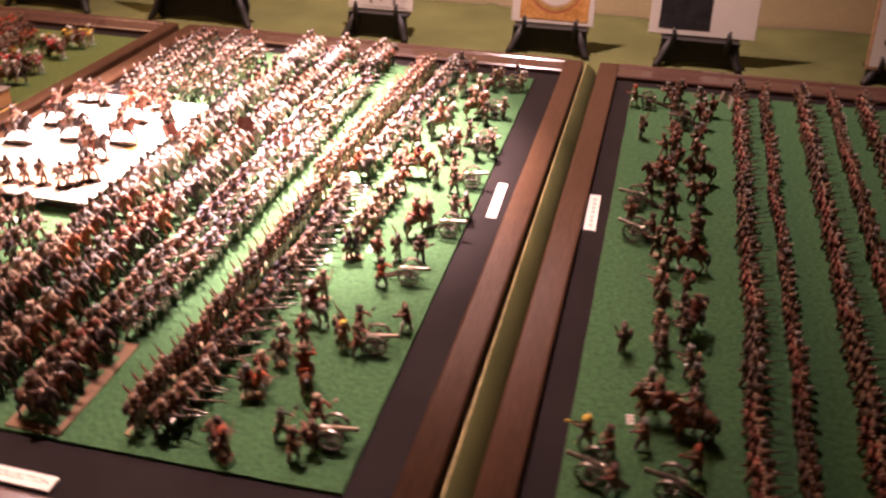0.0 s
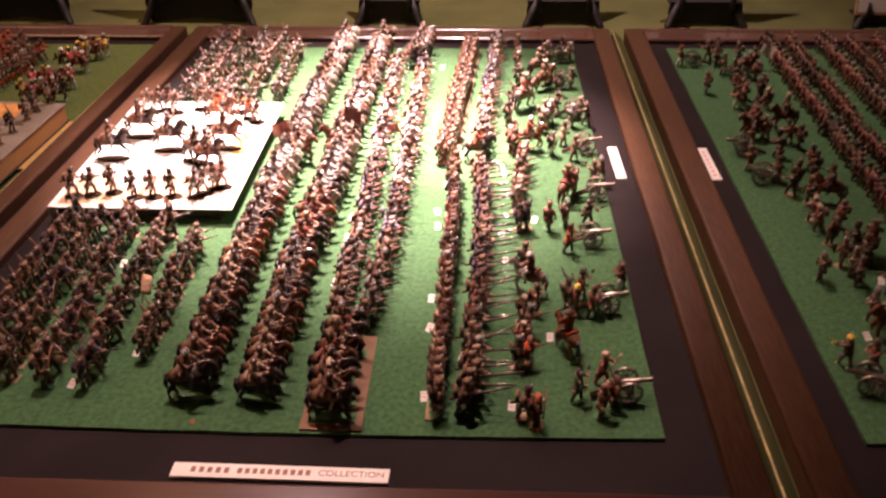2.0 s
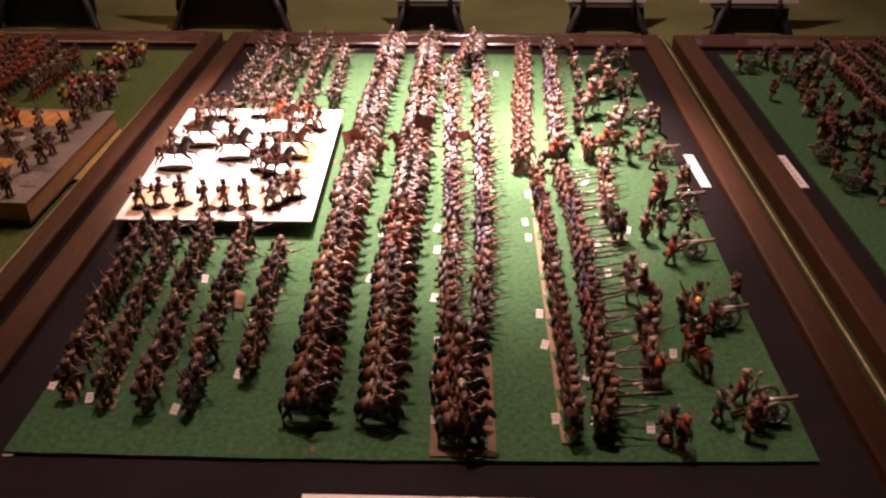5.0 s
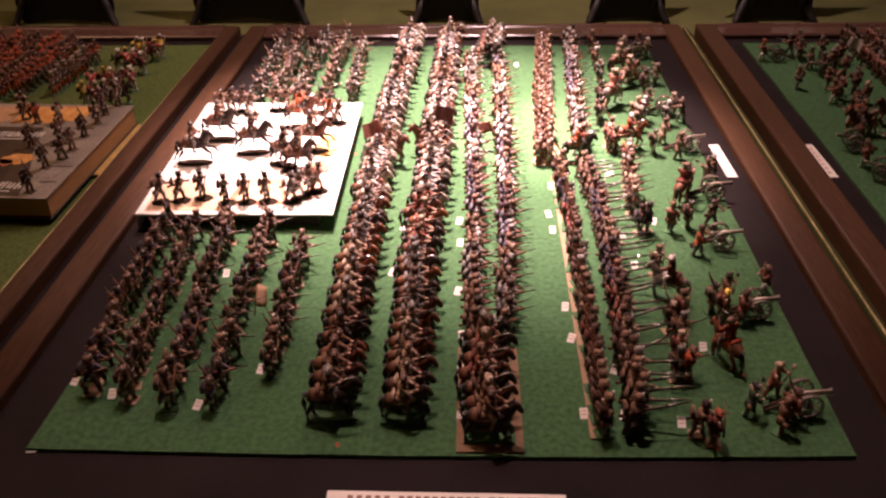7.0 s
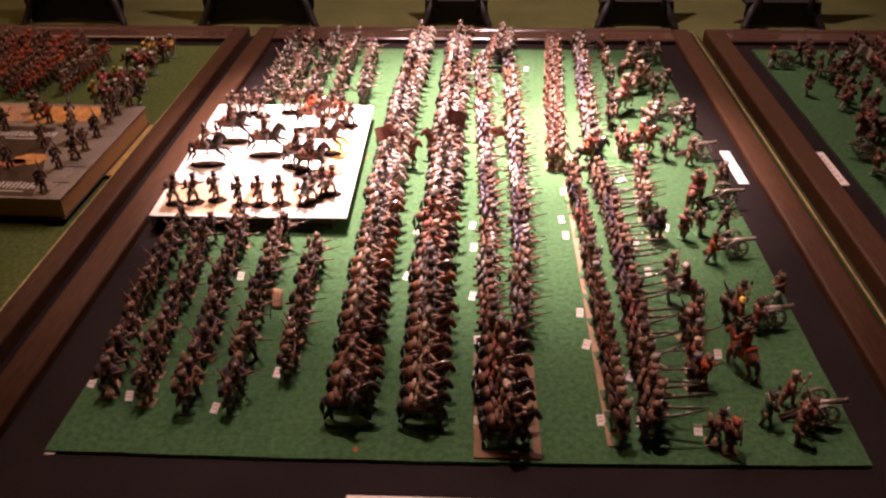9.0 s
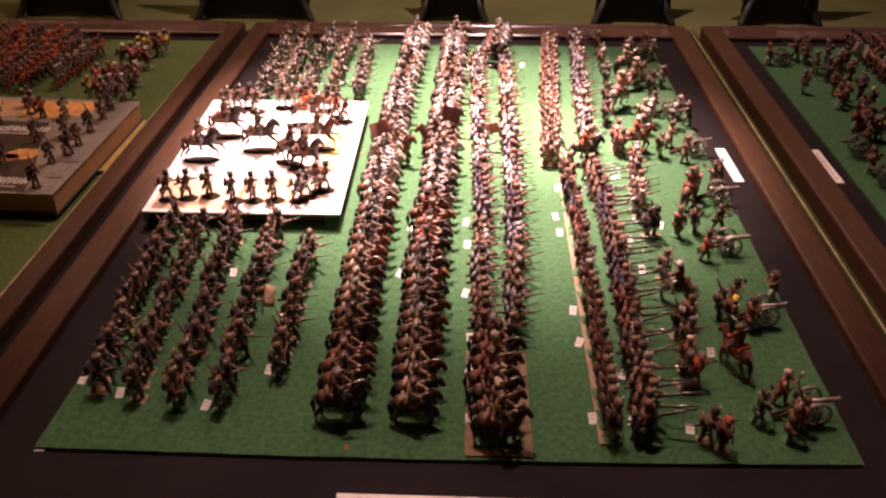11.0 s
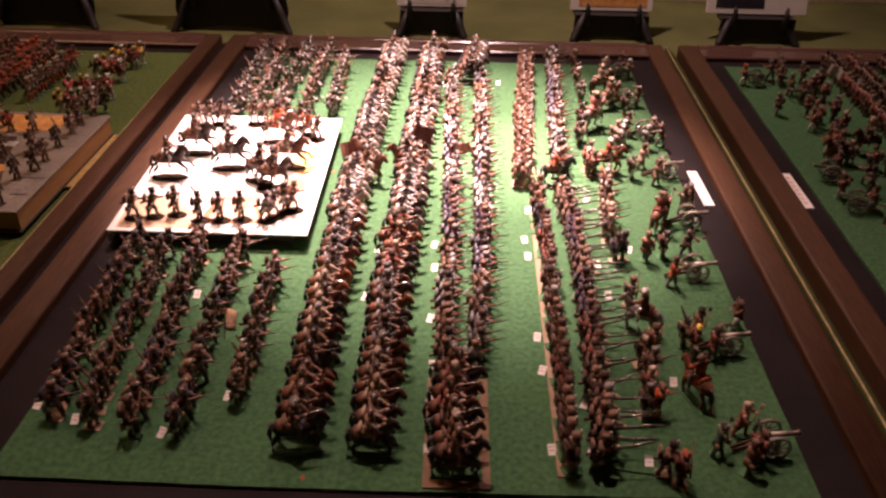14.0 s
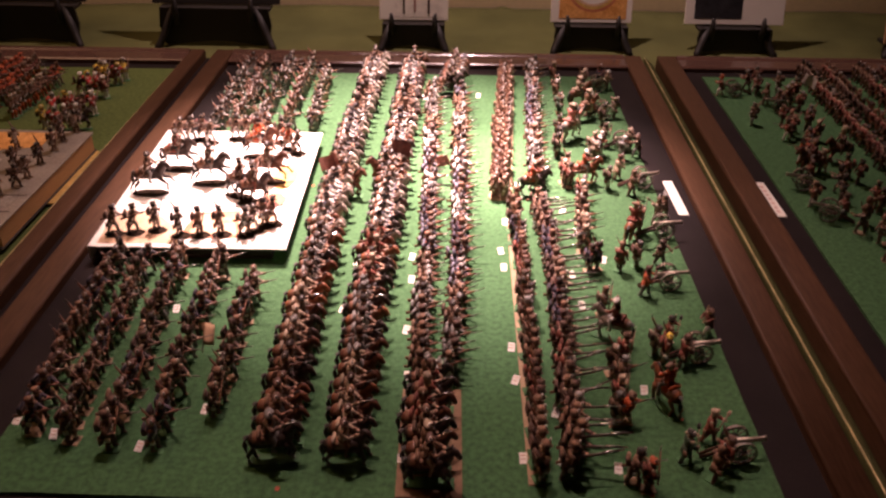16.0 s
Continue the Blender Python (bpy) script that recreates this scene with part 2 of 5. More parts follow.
def cloth():
    """The cloth: a sheet with low swells, a seam ridge, and a hanging front edge."""
    bm = bmesh.new()
    nx, ny = 160, 60
    x0, x1, y0, y1 = -1.32, 1.92, -0.19, 1.305
    grid = []
    for j in range(ny + 1):
        y = y0 + (y1 - y0) * j / ny
        row = []
        for i in range(nx + 1):
            x = x0 + (x1 - x0) * i / nx
            far = max(0.0, min(1.0, (y - 1.0) / 0.08))
            z = TOP + far * (0.0025 * noise.noise((x * 5, y * 9, 0)) + 0.004 * math.exp(-((x - 0.485 - 0.03 * math.sin(9 * y)) / 0.012) ** 2))
            rise = max(0.0, (y - 1.2) / 0.105)
            z += 0.012 * rise * rise * (1 + 0.8 * noise.noise((x * 4, 7, 0)))
            row.append(bm.verts.new((x, y, z)))
        grid.append(row)
    for a, b in zip(grid, grid[1:]):
        for i in range(nx):
            bm.faces.new((a[i], a[i + 1], b[i + 1], b[i])).smooth = True
    low = [bm.verts.new((v.co.x, y0 - 0.004 - 0.01 * math.sin(v.co.x * 20) ** 2, TOP - 0.5)) for v in grid[0]]
    for i in range(nx):
        bm.faces.new((low[i], low[i + 1], grid[0][i + 1], grid[0][i]))
    ob = part("tablecloth", bm, CLOTH)
    s = ob.modifiers.new("thickness", "SOLIDIFY")
    s.thickness, s.offset = 0.002, -1
    return tagged(ob, "olive green cloth spread over the display table", "tablecloth")


cloth()


# ---- trays and felt boards ----
def rail(parent, a, b, width, long_axis, arris=0.0035, slope=0.0):
    """One rail of a tray: a length of wood with a rounded top and a shallow groove beside its inner edge."""
    (xa, ya), (xb, yb) = a, b
    bm = bmesh.new()
    half = width / 2
    r, top = arris * (1 if width > 0 else -1), 0.0068
    arc = [(math.cos(k * math.pi / 14), math.sin(k * math.pi / 14)) for k in range(8)]
    prof = [(-half, TOP), (half, TOP)] + [(half - r + r * ca, top - abs(r) + abs(r) * sa) for ca, sa in arc] + [(-half + r - r * ca, top - abs(r) + abs(r) * sa) for ca, sa in arc[::-1]]
    if arris == 0.0085:     # the far rail: a flat between two chamfers that slope to the front
        prof = [(-half, TOP), (half, TOP), (half, 0.0024), (half - 0.0007, 0.0036), (half - 0.0030, 0.0051), (half - 0.0050, 0.0054), (-half + 0.013, 0.0054), (-half + 0.0115, 0.0060), (-half + 0.0092, 0.0074), (-half + 0.0075, 0.0082), (-half, 0.0082)]
    ends = []
    for x, y in ((xa, ya), (xb, yb)):
        d = Vector((xb - xa, yb - ya, 0)).normalized()
        side = Vector((d.y, -d.x, 0))
        ends.append([bm.verts.new(Vector((x, y, 0)) + side * u + Vector((0, 0, z))) for u, z in [(q, w - (slope * (q + half) if w > TOP else 0)) for q, w in prof]])
    n = len(prof)
    for k in range(n):
        bm.faces.new((ends[0][k], ends[0][(k + 1) % n], ends[1][(k + 1) % n], ends[1][k])).smooth = 1 < k < n - 1 and arris != 0.0085
    bm.faces.new(ends[0][::-1])
    bm.faces.new(ends[1])
    return part("rail", bm, WOOD_Y if long_axis else WOOD_X if arris != 0.0085 else WOOD_F, parent)


def tray(label, corners, widths):
    """A shallow tray: four rails round a black mat. corners: inner corners near left, near right, far right, far left."""
    t = tagged(new("display_tray"), label, "display tray", group="display trays")
    nl, nr, fr, fl = [Vector((*c, 0)) for c in corners]
    wl, wr, wn, wf = widths
    bm = bmesh.new()
    prism(bm, [(p.x, p.y) for p in (nl, nr, fr, fl)], TOP + 0.0005, -0.003)
    part("black_mat", bm, MAT, t, "black card mat lining the tray")
    rail(t, (nl.x - wl / 2, nl.y - wn), (fl.x - wl / 2, fl.y + wf), wl, True)
    rail(t, (nr.x + wr / 2, nr.y - wn), (fr.x + wr / 2, fr.y + wf), -wr, True)
    rail(t, (nl.x, nl.y - wn / 2), (nr.x, nr.y - wn / 2), wn, False, 0.0035, math.tan(radians(2.9)))
    rail(t, (fl.x, fl.y + wf / 2), (fr.x, fr.y + wf / 2), wf, False, 0.0085)
    return t


def felt_board(label, outline, felt=FELT, bow=0.0):
    """A thin felt-covered board with slightly uneven edges."""
    bm = bmesh.new()
    pts = []
    for (xa, ya), (xb, yb) in zip(outline, outline[1:] + outline[:1]):
        for k in range(24):
            u = k / 24
            wob = 0.0008 * noise.noise((xa * 9 + xb * 3 + k * 0.7, ya * 5, 2)) if k else 0
            sag = bow * 4 * u * (1 - u) if abs(yb - ya) < 1e-6 and ya < 0.1 else 0.0
            pts.append((xa + (xb - xa) * u + wob, ya + (yb - ya) * u + wob - sag))
    prism(bm, pts, -0.0029, 0.0)
    return tagged(part("felt_board", bm, felt), label, "felt board", group="felt boards")


tray("dark wood tray with black mat holding the middle army", [(-0.043, -0.062), (0.648, -0.062), (0.652, 0.937), (-0.012, 0.937)], (0.031, 0.030, 0.05, 0.05))
tray("dark wood tray with black mat holding the red army", [(0.738, -0.062), (1.405, -0.062), (1.409, 0.937), (0.741, 0.937)], (0.032, 0.034, 0.05, 0.05))
books_tray = tray("dark wood tray holding books and bright figures", [(-0.79, -0.062), (-0.1165, -0.062), (-0.0865, 0.937), (-0.76, 0.937)], (0.032, 0.025, 0.05, 0.05))
bm = bmesh.new()
lo, hi = [], []
for k in range(60):
    y = -0.11 + 1.09 * k / 59
    w = 0.0006 * noise.noise((y * 30, 1, 0))
    lo.append([bm.verts.new((0.6832 + u + w + 0.003 * y, y, z + w)) for u, z in ((0, TOP), (0, 0.002), (0.0006, 0.0046), (0.0022, 0.0050), (0.0060, 0.0030), (0.0165, -0.0070), (0.0205, TOP))])
for p, r in zip(lo, lo[1:]):
    for i in range(6):
        bm.faces.new((p[i], p[i + 1], r[i + 1], r[i])).smooth = True
bm.faces.new(lo[0])
bm.faces.new(lo[-1][::-1])
batten = tagged(part("batten", bm, BATTEN), "narrow batten wrapped in yellowish green cloth between trays", "batten")
bm = bmesh.new()
line = [-0.11 + 1.09 * k / 159 for k in range(160)]
tube(bm, [(0.6846 + 0.003 * y + 0.0003 * noise.noise((y * 60, 3, 0)), y, 0.0050 + 0.0003 * noise.noise((y * 70, 9, 0))) for y in line], [0.0010 + 0.0004 * noise.noise((y * 90, 5, 0)) for y in line], 6)
part("gold_edging", bm, BRASS, batten, "thin worn gold edging")
bm = bmesh.new()
tube(bm, [(-0.1171 + 0.03 * (y + 0.062) + 0.0003 * noise.noise((y * 60, 13, 0)), y, 0.0045) for y in line if -0.06 < y < 0.93], [0.0009 + 0.0004 * noise.noise((y * 90, 15, 0)) for y in line if -0.06 < y < 0.93], 6)
part("gold_edging", bm, BRASS, books_tray, "thin worn gold edging")
# black strip added over the cloth to give the gap its deep shade
bm = bmesh.new()
prism(bm, [(-0.0905, -0.11), (-0.0755, -0.11), (-0.0450, 0.985), (-0.0600, 0.985)], TOP + 0.002, -0.008)
tagged(part("gap_shade_strip", bm, MAT), "narrow black strip standing for the shade in the gap between wooden trays", "strip")
felt_board("green felt board under the middle army", [(0, 0), (0.61, 0), (0.612, 0.900), (0.045, 0.900)], bow=0.004)
felt_board("green felt board under the red army", [(0.766, 0), (1.376, 0), (1.378, 0.908), (0.768, 0.908)])
felt_board("green felt board under the books", [(-0.75, -0.02), (-0.1185, -0.02), (-0.0905, 0.908), (-0.735, 0.908)], FELT_OLIVE)


# ---- toy figures ----
def hat(bm, z, kind, mat, trim, x=0.0):
    if kind == "shako":
        tube(bm, [(x, 0, z), (x, 0, z + 0.6), (x - 0.2, 0, z + 4.4)], [2.6, 2.2, 2.7], 8, mat)
        tube(bm, [(x - 0.2, 0, z + 3.3), (x - 0.2, 0, z + 4.1)], [2.85, 2.95], 8, 11)
        tube(bm, [(x + 1.8, 0, z + 0.5), (x + 3.8, 0, z + 0.1)], [(1.8, 0.4), (1.2, 0.3)], 6, mat)
        tube(bm, [(x + 2.2, 0, z + 3), (x + 2.2, 0, z + 7)], [0.9, 0.6], 5, 7)
    elif kind == "bearskin":
        tube(bm, [(x, 0, z - 0.5), (x, 0, z + 3), (x - 0.5, 0, z + 7), (x - 0.6, 0, z + 8)], [2.4, 2.9, 2.6, 1.1], 8, mat)
        tube(bm, [(x + 0.4, -2.7, z + 2.4), (x + 0.6, -2.9, z + 7.6)], [0.9, 0.5], 5, 11)
    elif kind == "helmet":
        tube(bm, [(x, 0, z - 0.5), (x, 0, z + 1.5), (x, 0, z + 3)], [2.6, 2.3, 0.8], 8, trim)
        tube(bm, [(x + 2.4, 0, z + 2.6), (x, 0, z + 4.4), (x - 3.4, 0, z + 1)], [(0.6, 0.8), (0.7, 1.2), (0.6, 0.9)], 6, mat)
    else:
        tube(bm, [(x, -4.2, z + 1.2), (x, -2, z + 0.6), (x, 0, z + 1.6), (x, 2, z + 0.6), (x, 4.2, z + 1.2)], [(0.7, 0.7), (2.4, 1.5), (2.8, 2.5), (2.4, 1.5), (0.7, 0.7)], 7, mat)
        tube(bm, [(x + 0.6, -2.4, z + 1.6), (x + 0.4, -2.6, z + 4.4)], [0.9, 0.5], 5, 7)
        tube(bm, [(x + 1.6, -1.2, z + 1.6), (x + 2.5, -1.0, z + 1.4)], [0.9, 0.7], 5, 11)


def arm(bm, shoulder, elbow, wrist):
    """A sleeve with a facing-coloured cuff and a bare fist."""
    tube(bm, [shoulder, elbow, wrist], [1.6, 1.35, 1.0], 6, 0)
    e, w = Vector(elbow), Vector(wrist)
    tube(bm, [e.lerp(w, 0.55), e.lerp(w, 0.9)], [1.35, 1.3], 6, 11)
    tube(bm, [e.lerp(w, 0.9), e.lerp(w, 1.2)], [1.0, 0.8], 5, 3)


def trunk(bm, z, head, pose_name, lean=0.0, seated=False):
    """Body, head and arms, with what they hold. Slots: 0 coat, 1 trousers, 2 hat, 3 skin, 4 metal, 5 base, 6 wood, 7 belts."""
    s = lambda h: lean * h
    before = len(bm.verts)
    tube(bm, [(s(0), 0, z), (s(4), 0, z + 4), (s(9), 0, z + 9), (s(11), 0, z + 11), (s(12), 0, z + 12.5)],
         [(3.9, 3.1), (3.5, 2.8), (4.6, 3.3), (4.2, 2.8), (1.6, 1.6)], 8, 0)
    tube(bm, [(s(5) - 1.2, 0, z + 3.5), (-2.8, 0, z - 3 if not seated else z - 1)], [(3.2, 2.2), (3.6, 1.5)], 6, 0)
    tube(bm, [(s(3) + 0.2, 3.4, z + 3), (s(9) + 2.9, 0, z + 7.5), (s(11), -3.6, z + 11.3)], [0.75, 0.75, 0.75], 4, 7)
    tube(bm, [(s(3) + 0.2, -3.6, z + 2), (s(8) + 2.6, -2.2, z + 6.5), (s(11), 3.4, z + 11.4)], [0.75, 0.75, 0.75], 4, 7)
    for side in (1, -1):
        tube(bm, [(s(11) - 1.2, 4.2 * side, z + 11.5), (s(11) + 1.4, 4.6 * side, z + 11.3)], [(1.5, 0.7), (1.4, 0.6)], 6, 11)
    tube(bm, [(s(12), 0, z + 11.8), (s(12.6), 0, z + 12.8)], [2.1, 1.8], 7, 11)
    tube(bm, [(s(2) - 3.4, -3.4, z + 1.2), (s(1) - 3.0, -4.4, z - 2.4)], [(1.9, 1.2), (2.1, 1.3)], 6, 13)
    hx = s(14) + 0.4
    tube(bm, [(hx, 0, z + 12), (hx, 0, z + 13.6), (hx, 0, z + 15.4), (hx, 0, z + 16.6)], [1.3, 2.1, 2.1, 1.0], 7, 3)
    hat(bm, z + 15.6, head, 2, 4, hx)
    sh = s(10.5)
    if pose_name in ("level", "pike"):
        arm(bm, (sh, 4.4, z + 10.6), (sh + 3.6, 5.2, z + 6.4), (sh + 8, 1.6, z + 7.6))
        arm(bm, (sh, -4.4, z + 10.6), (sh - 1.6, -5.6, z + 6), (sh + 2.6, -2, z + 6.4))
        tip = 17.5 if pose_name == "level" else 27
        tube(bm, [(sh - 10, -2.8, z + 4.8), (sh - 6, -2.4, z + 5.6), (sh + 1, -1.4, z + 7.2), (sh + tip - 7, 0, z + 10.4)], [(0.8, 1.6), (0.8, 1.3), (0.9, 1.0), (0.75, 0.75)], 5, 6)
        tube(bm, [(sh + 4, -1.0, z + 8.2), (sh + tip, 0.6, z + 11.8)], [0.75, 0.6] if pose_name == "pike" else [0.55, 0.42], 5, 4)
        if pose_name == "pike":
            tube(bm, [(sh + 16, 0, z + 10.3), (sh + 19, 0.2, z + 10.9), (sh + 29, 0.7, z + 12.2)], [0.5, 0.95, 0.5], 5, 12)
    elif pose_name == "rein":
        arm(bm, (sh, 4.4, z + 10.6), (sh + 3.4, 5.6, z + 6.4), (sh + 8.4, 2.2, z + 6))
        arm(bm, (sh, -4.4, z + 10.6), (sh + 3.0, -5.8, z + 6.2), (sh + 8.4, -2.0, z + 6))
        tube(bm, [(sh + 7.6, 2.2, z + 6), (sh + 9.4, 1.8, z + 6)], [1.1, 0.9], 5, 3)
        tube(bm, [(sh + 7.6, -2.0, z + 6), (sh + 9.4, -1.6, z + 6)], [1.1, 0.9], 5, 3)
        tube(bm, [(sh + 9, 0.4, z + 6), (sh + 14, 0.4, z + 5)], [0.5, 0.45], 4, 6)
    elif pose_name == "shoulder":
        arm(bm, (sh, 4.4, z + 10.6), (sh + 1.2, 5.6, z + 5.6), (sh + 4, 4, z + 6))
        arm(bm, (sh, -4.4, z + 10.6), (sh - 0.6, -5.4, z + 5), (sh + 0.6, -5.2, z + 1))
        tube(bm, [(sh + 3.4, 4.2, z + 4.4), (sh + 1, 4, z + 12), (sh - 4.4, 3.6, z + 25)], [(0.9, 1.5), 1.0, 0.8], 5, 6)
        tube(bm, [(sh - 4.2, 3.6, z + 24.6), (sh - 5.6, 3.5, z + 29)], [0.45, 0.25], 4, 4)
    elif pose_name == "port":
        arm(bm, (sh, 4.4, z + 10.6), (sh + 3, 5.4, z + 7), (sh + 4.4, 2.6, z + 10))
        arm(bm, (sh, -4.4, z + 10.6), (sh + 0.6, -6, z + 5.4), (sh + 4, -3, z + 4))
        tube(bm, [(sh + 3, -6.4, z - 1), (sh + 4.4, -2, z + 5), (sh + 6.4, 6.4, z + 18)], [(0.7, 1.2), 0.7, 0.5], 5, 6)
        tube(bm, [(sh + 6.2, 6, z + 17.4), (sh + 7, 8.4, z + 21.4)], [0.45, 0.25], 4, 4)
    elif pose_name == "sabre":
        arm(bm, (sh, 4.4, z + 10.6), (sh + 3, 5.4, z + 6.4), (sh + 6.4, 2.4, z + 5))
        arm(bm, (sh, -4.4, z + 10.6), (sh + 2, -7, z + 8), (sh + 6, -6, z + 10.4))
        tube(bm, [(sh + 5.6, -6, z + 10), (sh + 11, -5.4, z + 12.4), (sh + 18, -4.4, z + 12.8)], [(0.4, 0.7), (0.4, 0.8), (0.3, 0.4)], 4, 12)
    elif pose_name == "flag":
        arm(bm, (sh, 4.4, z + 10.6), (sh + 3, 5.4, z + 6.4), (sh + 6.4, 2.4, z + 5))
        arm(bm, (sh, -4.4, z + 10.6), (sh + 1.4, -6.4, z + 6), (sh + 4.6, -5.6, z + 8))
        tube(bm, [(sh + 2, -5.6, z - 4), (sh - 8, -5.6, z + 29)], [0.55, 0.45], 5, 6)
        a = [bm.verts.new((sh - 8 - k * 2.5, -5.6 + 1.5 * math.sin(k * 1.3), z + 28.6 - k * 1.2 - 0.7 * math.sin(k * 1.1))) for k in range(7)]
        b = [bm.verts.new((v.co.x + 3.4 - 0.2 * k, v.co.y + 0.8, v.co.z - 14.0 - 0.3 * k)) for k, v in enumerate(a)]
        c = [bm.verts.new(v.co + Vector((0, 0.5, 0))) for v in a]
        d = [bm.verts.new(v.co + Vector((0, 0.5, 0))) for v in b]
        for p, q in ((a, b), (c, d)):
            for k in range(6):
                f = bm.faces.new((p[k], p[k + 1], q[k + 1], q[k]))
                f.material_index, f.smooth = 8, True
    else:   # gunner, an arm stretched out with a rammer
        arm(bm, (sh, 4.4, z + 10.6), (sh + 4, 5, z + 9.4), (sh + 8, 4, z + 8))
        arm(bm, (sh, -4.4, z + 10.6), (sh + 1, -6.4, z + 6.4), (sh + 4.6, -4, z + 6))
        tube(bm, [(sh + 3, -7, z + 3), (sh + 9, 7, z + 12)], [0.5, 0.5], 5, 6)
        tube(bm, [(sh + 8.8, 6.6, z + 11.6), (sh + 10.2, 9.6, z + 13.6)], [1.1, 1.1], 6, 2)
    bm.verts.ensure_lookup_table()
    grow = 1.32 if seated else 1.2
    for v in bm.verts[before:]:
        v.co = Vector((v.co.x * grow, v.co.y * grow, z + (v.co.z - z) * (1.12 if seated else 1.0)))


def oval(bm, x, y, a, b, thick, mat):
    """A thin oval stand with a slightly uneven rim; it imitates a figure's shadow."""
    prism(bm, [(x + a * (1 + 0.16 * noise.noise((k * 0.9, a, 1))) * math.cos(k * math.tau / 20), y + b * (1 + 0.2 * noise.noise((k * 0.9, a, 4))) * math.sin(k * math.tau / 20)) for k in range(20)], 0.0, thick, mat)


def foot_mesh(pose_name, head, base):
    bm = bmesh.new()
    if base == "book":
        # dark oval shifted forward, in place of the soldier's cast shadow
        oval(bm, 2, -3, 10.5, 7.5, 0.6, 5)
    else:
        box(bm, (0, 0, 0.45), (12, 10, 0.9), 5, bevel=0.3)
    if pose_name in ("level", "pike", "gunner"):
        fa, fb = 4.4, -4.8
    else:
        fa, fb = 2.0, -1.6
    for side, fx in ((1, fa), (-1, fb)):
        tube(bm, [(0.2, 1.7 * side, 14.6), (fx * 0.7 + 0.8, 2.0 * side, 8), (fx, 2.2 * side, 2.4), (fx - 0.2, 2.2 * side, 1.2)], [2.7, 2.0, 1.5, 1.5], 6, 1)
        tube(bm, [(fx - 1, 2.2 * side, 1.8), (fx + 2.6, 2.3 * side, 1.6)], [(1.2, 0.9), (1.0, 0.6)], 6, 2)
    if pose_name != "gunner":
        box(bm, (-5.2, 0, 21.2), (3.6, 7.2, 5.6), 14, bevel=0.5)
        tube(bm, [(-5.2, -4.4, 25.0), (-5.2, 0, 25.5), (-5.2, 4.4, 25.0)], [1.3, 1.5, 1.3], 6, 0)
        box(bm, (-1.5, 5.0, 14.4), (3.4, 1.8, 3.2), 2, bevel=0.3)
        tube(bm, [(0, -4.8, 14.6), (-5.4, -5.4, 8)], [0.6, 0.4], 4, 4)
        box(bm, (0.6, -5.3, 12.6), (3.6, 1.6, 3.4), 7, bevel=0.4)
        tube(bm, [(-3.2, -5.2, 13.4), (-3.2, -6.4, 13.4)], [1.5, 1.4], 7, 6)
    trunk(bm, 13.4, head, pose_name, 0.16 if pose_name in ("level", "pike") else 0.03)
    return bm


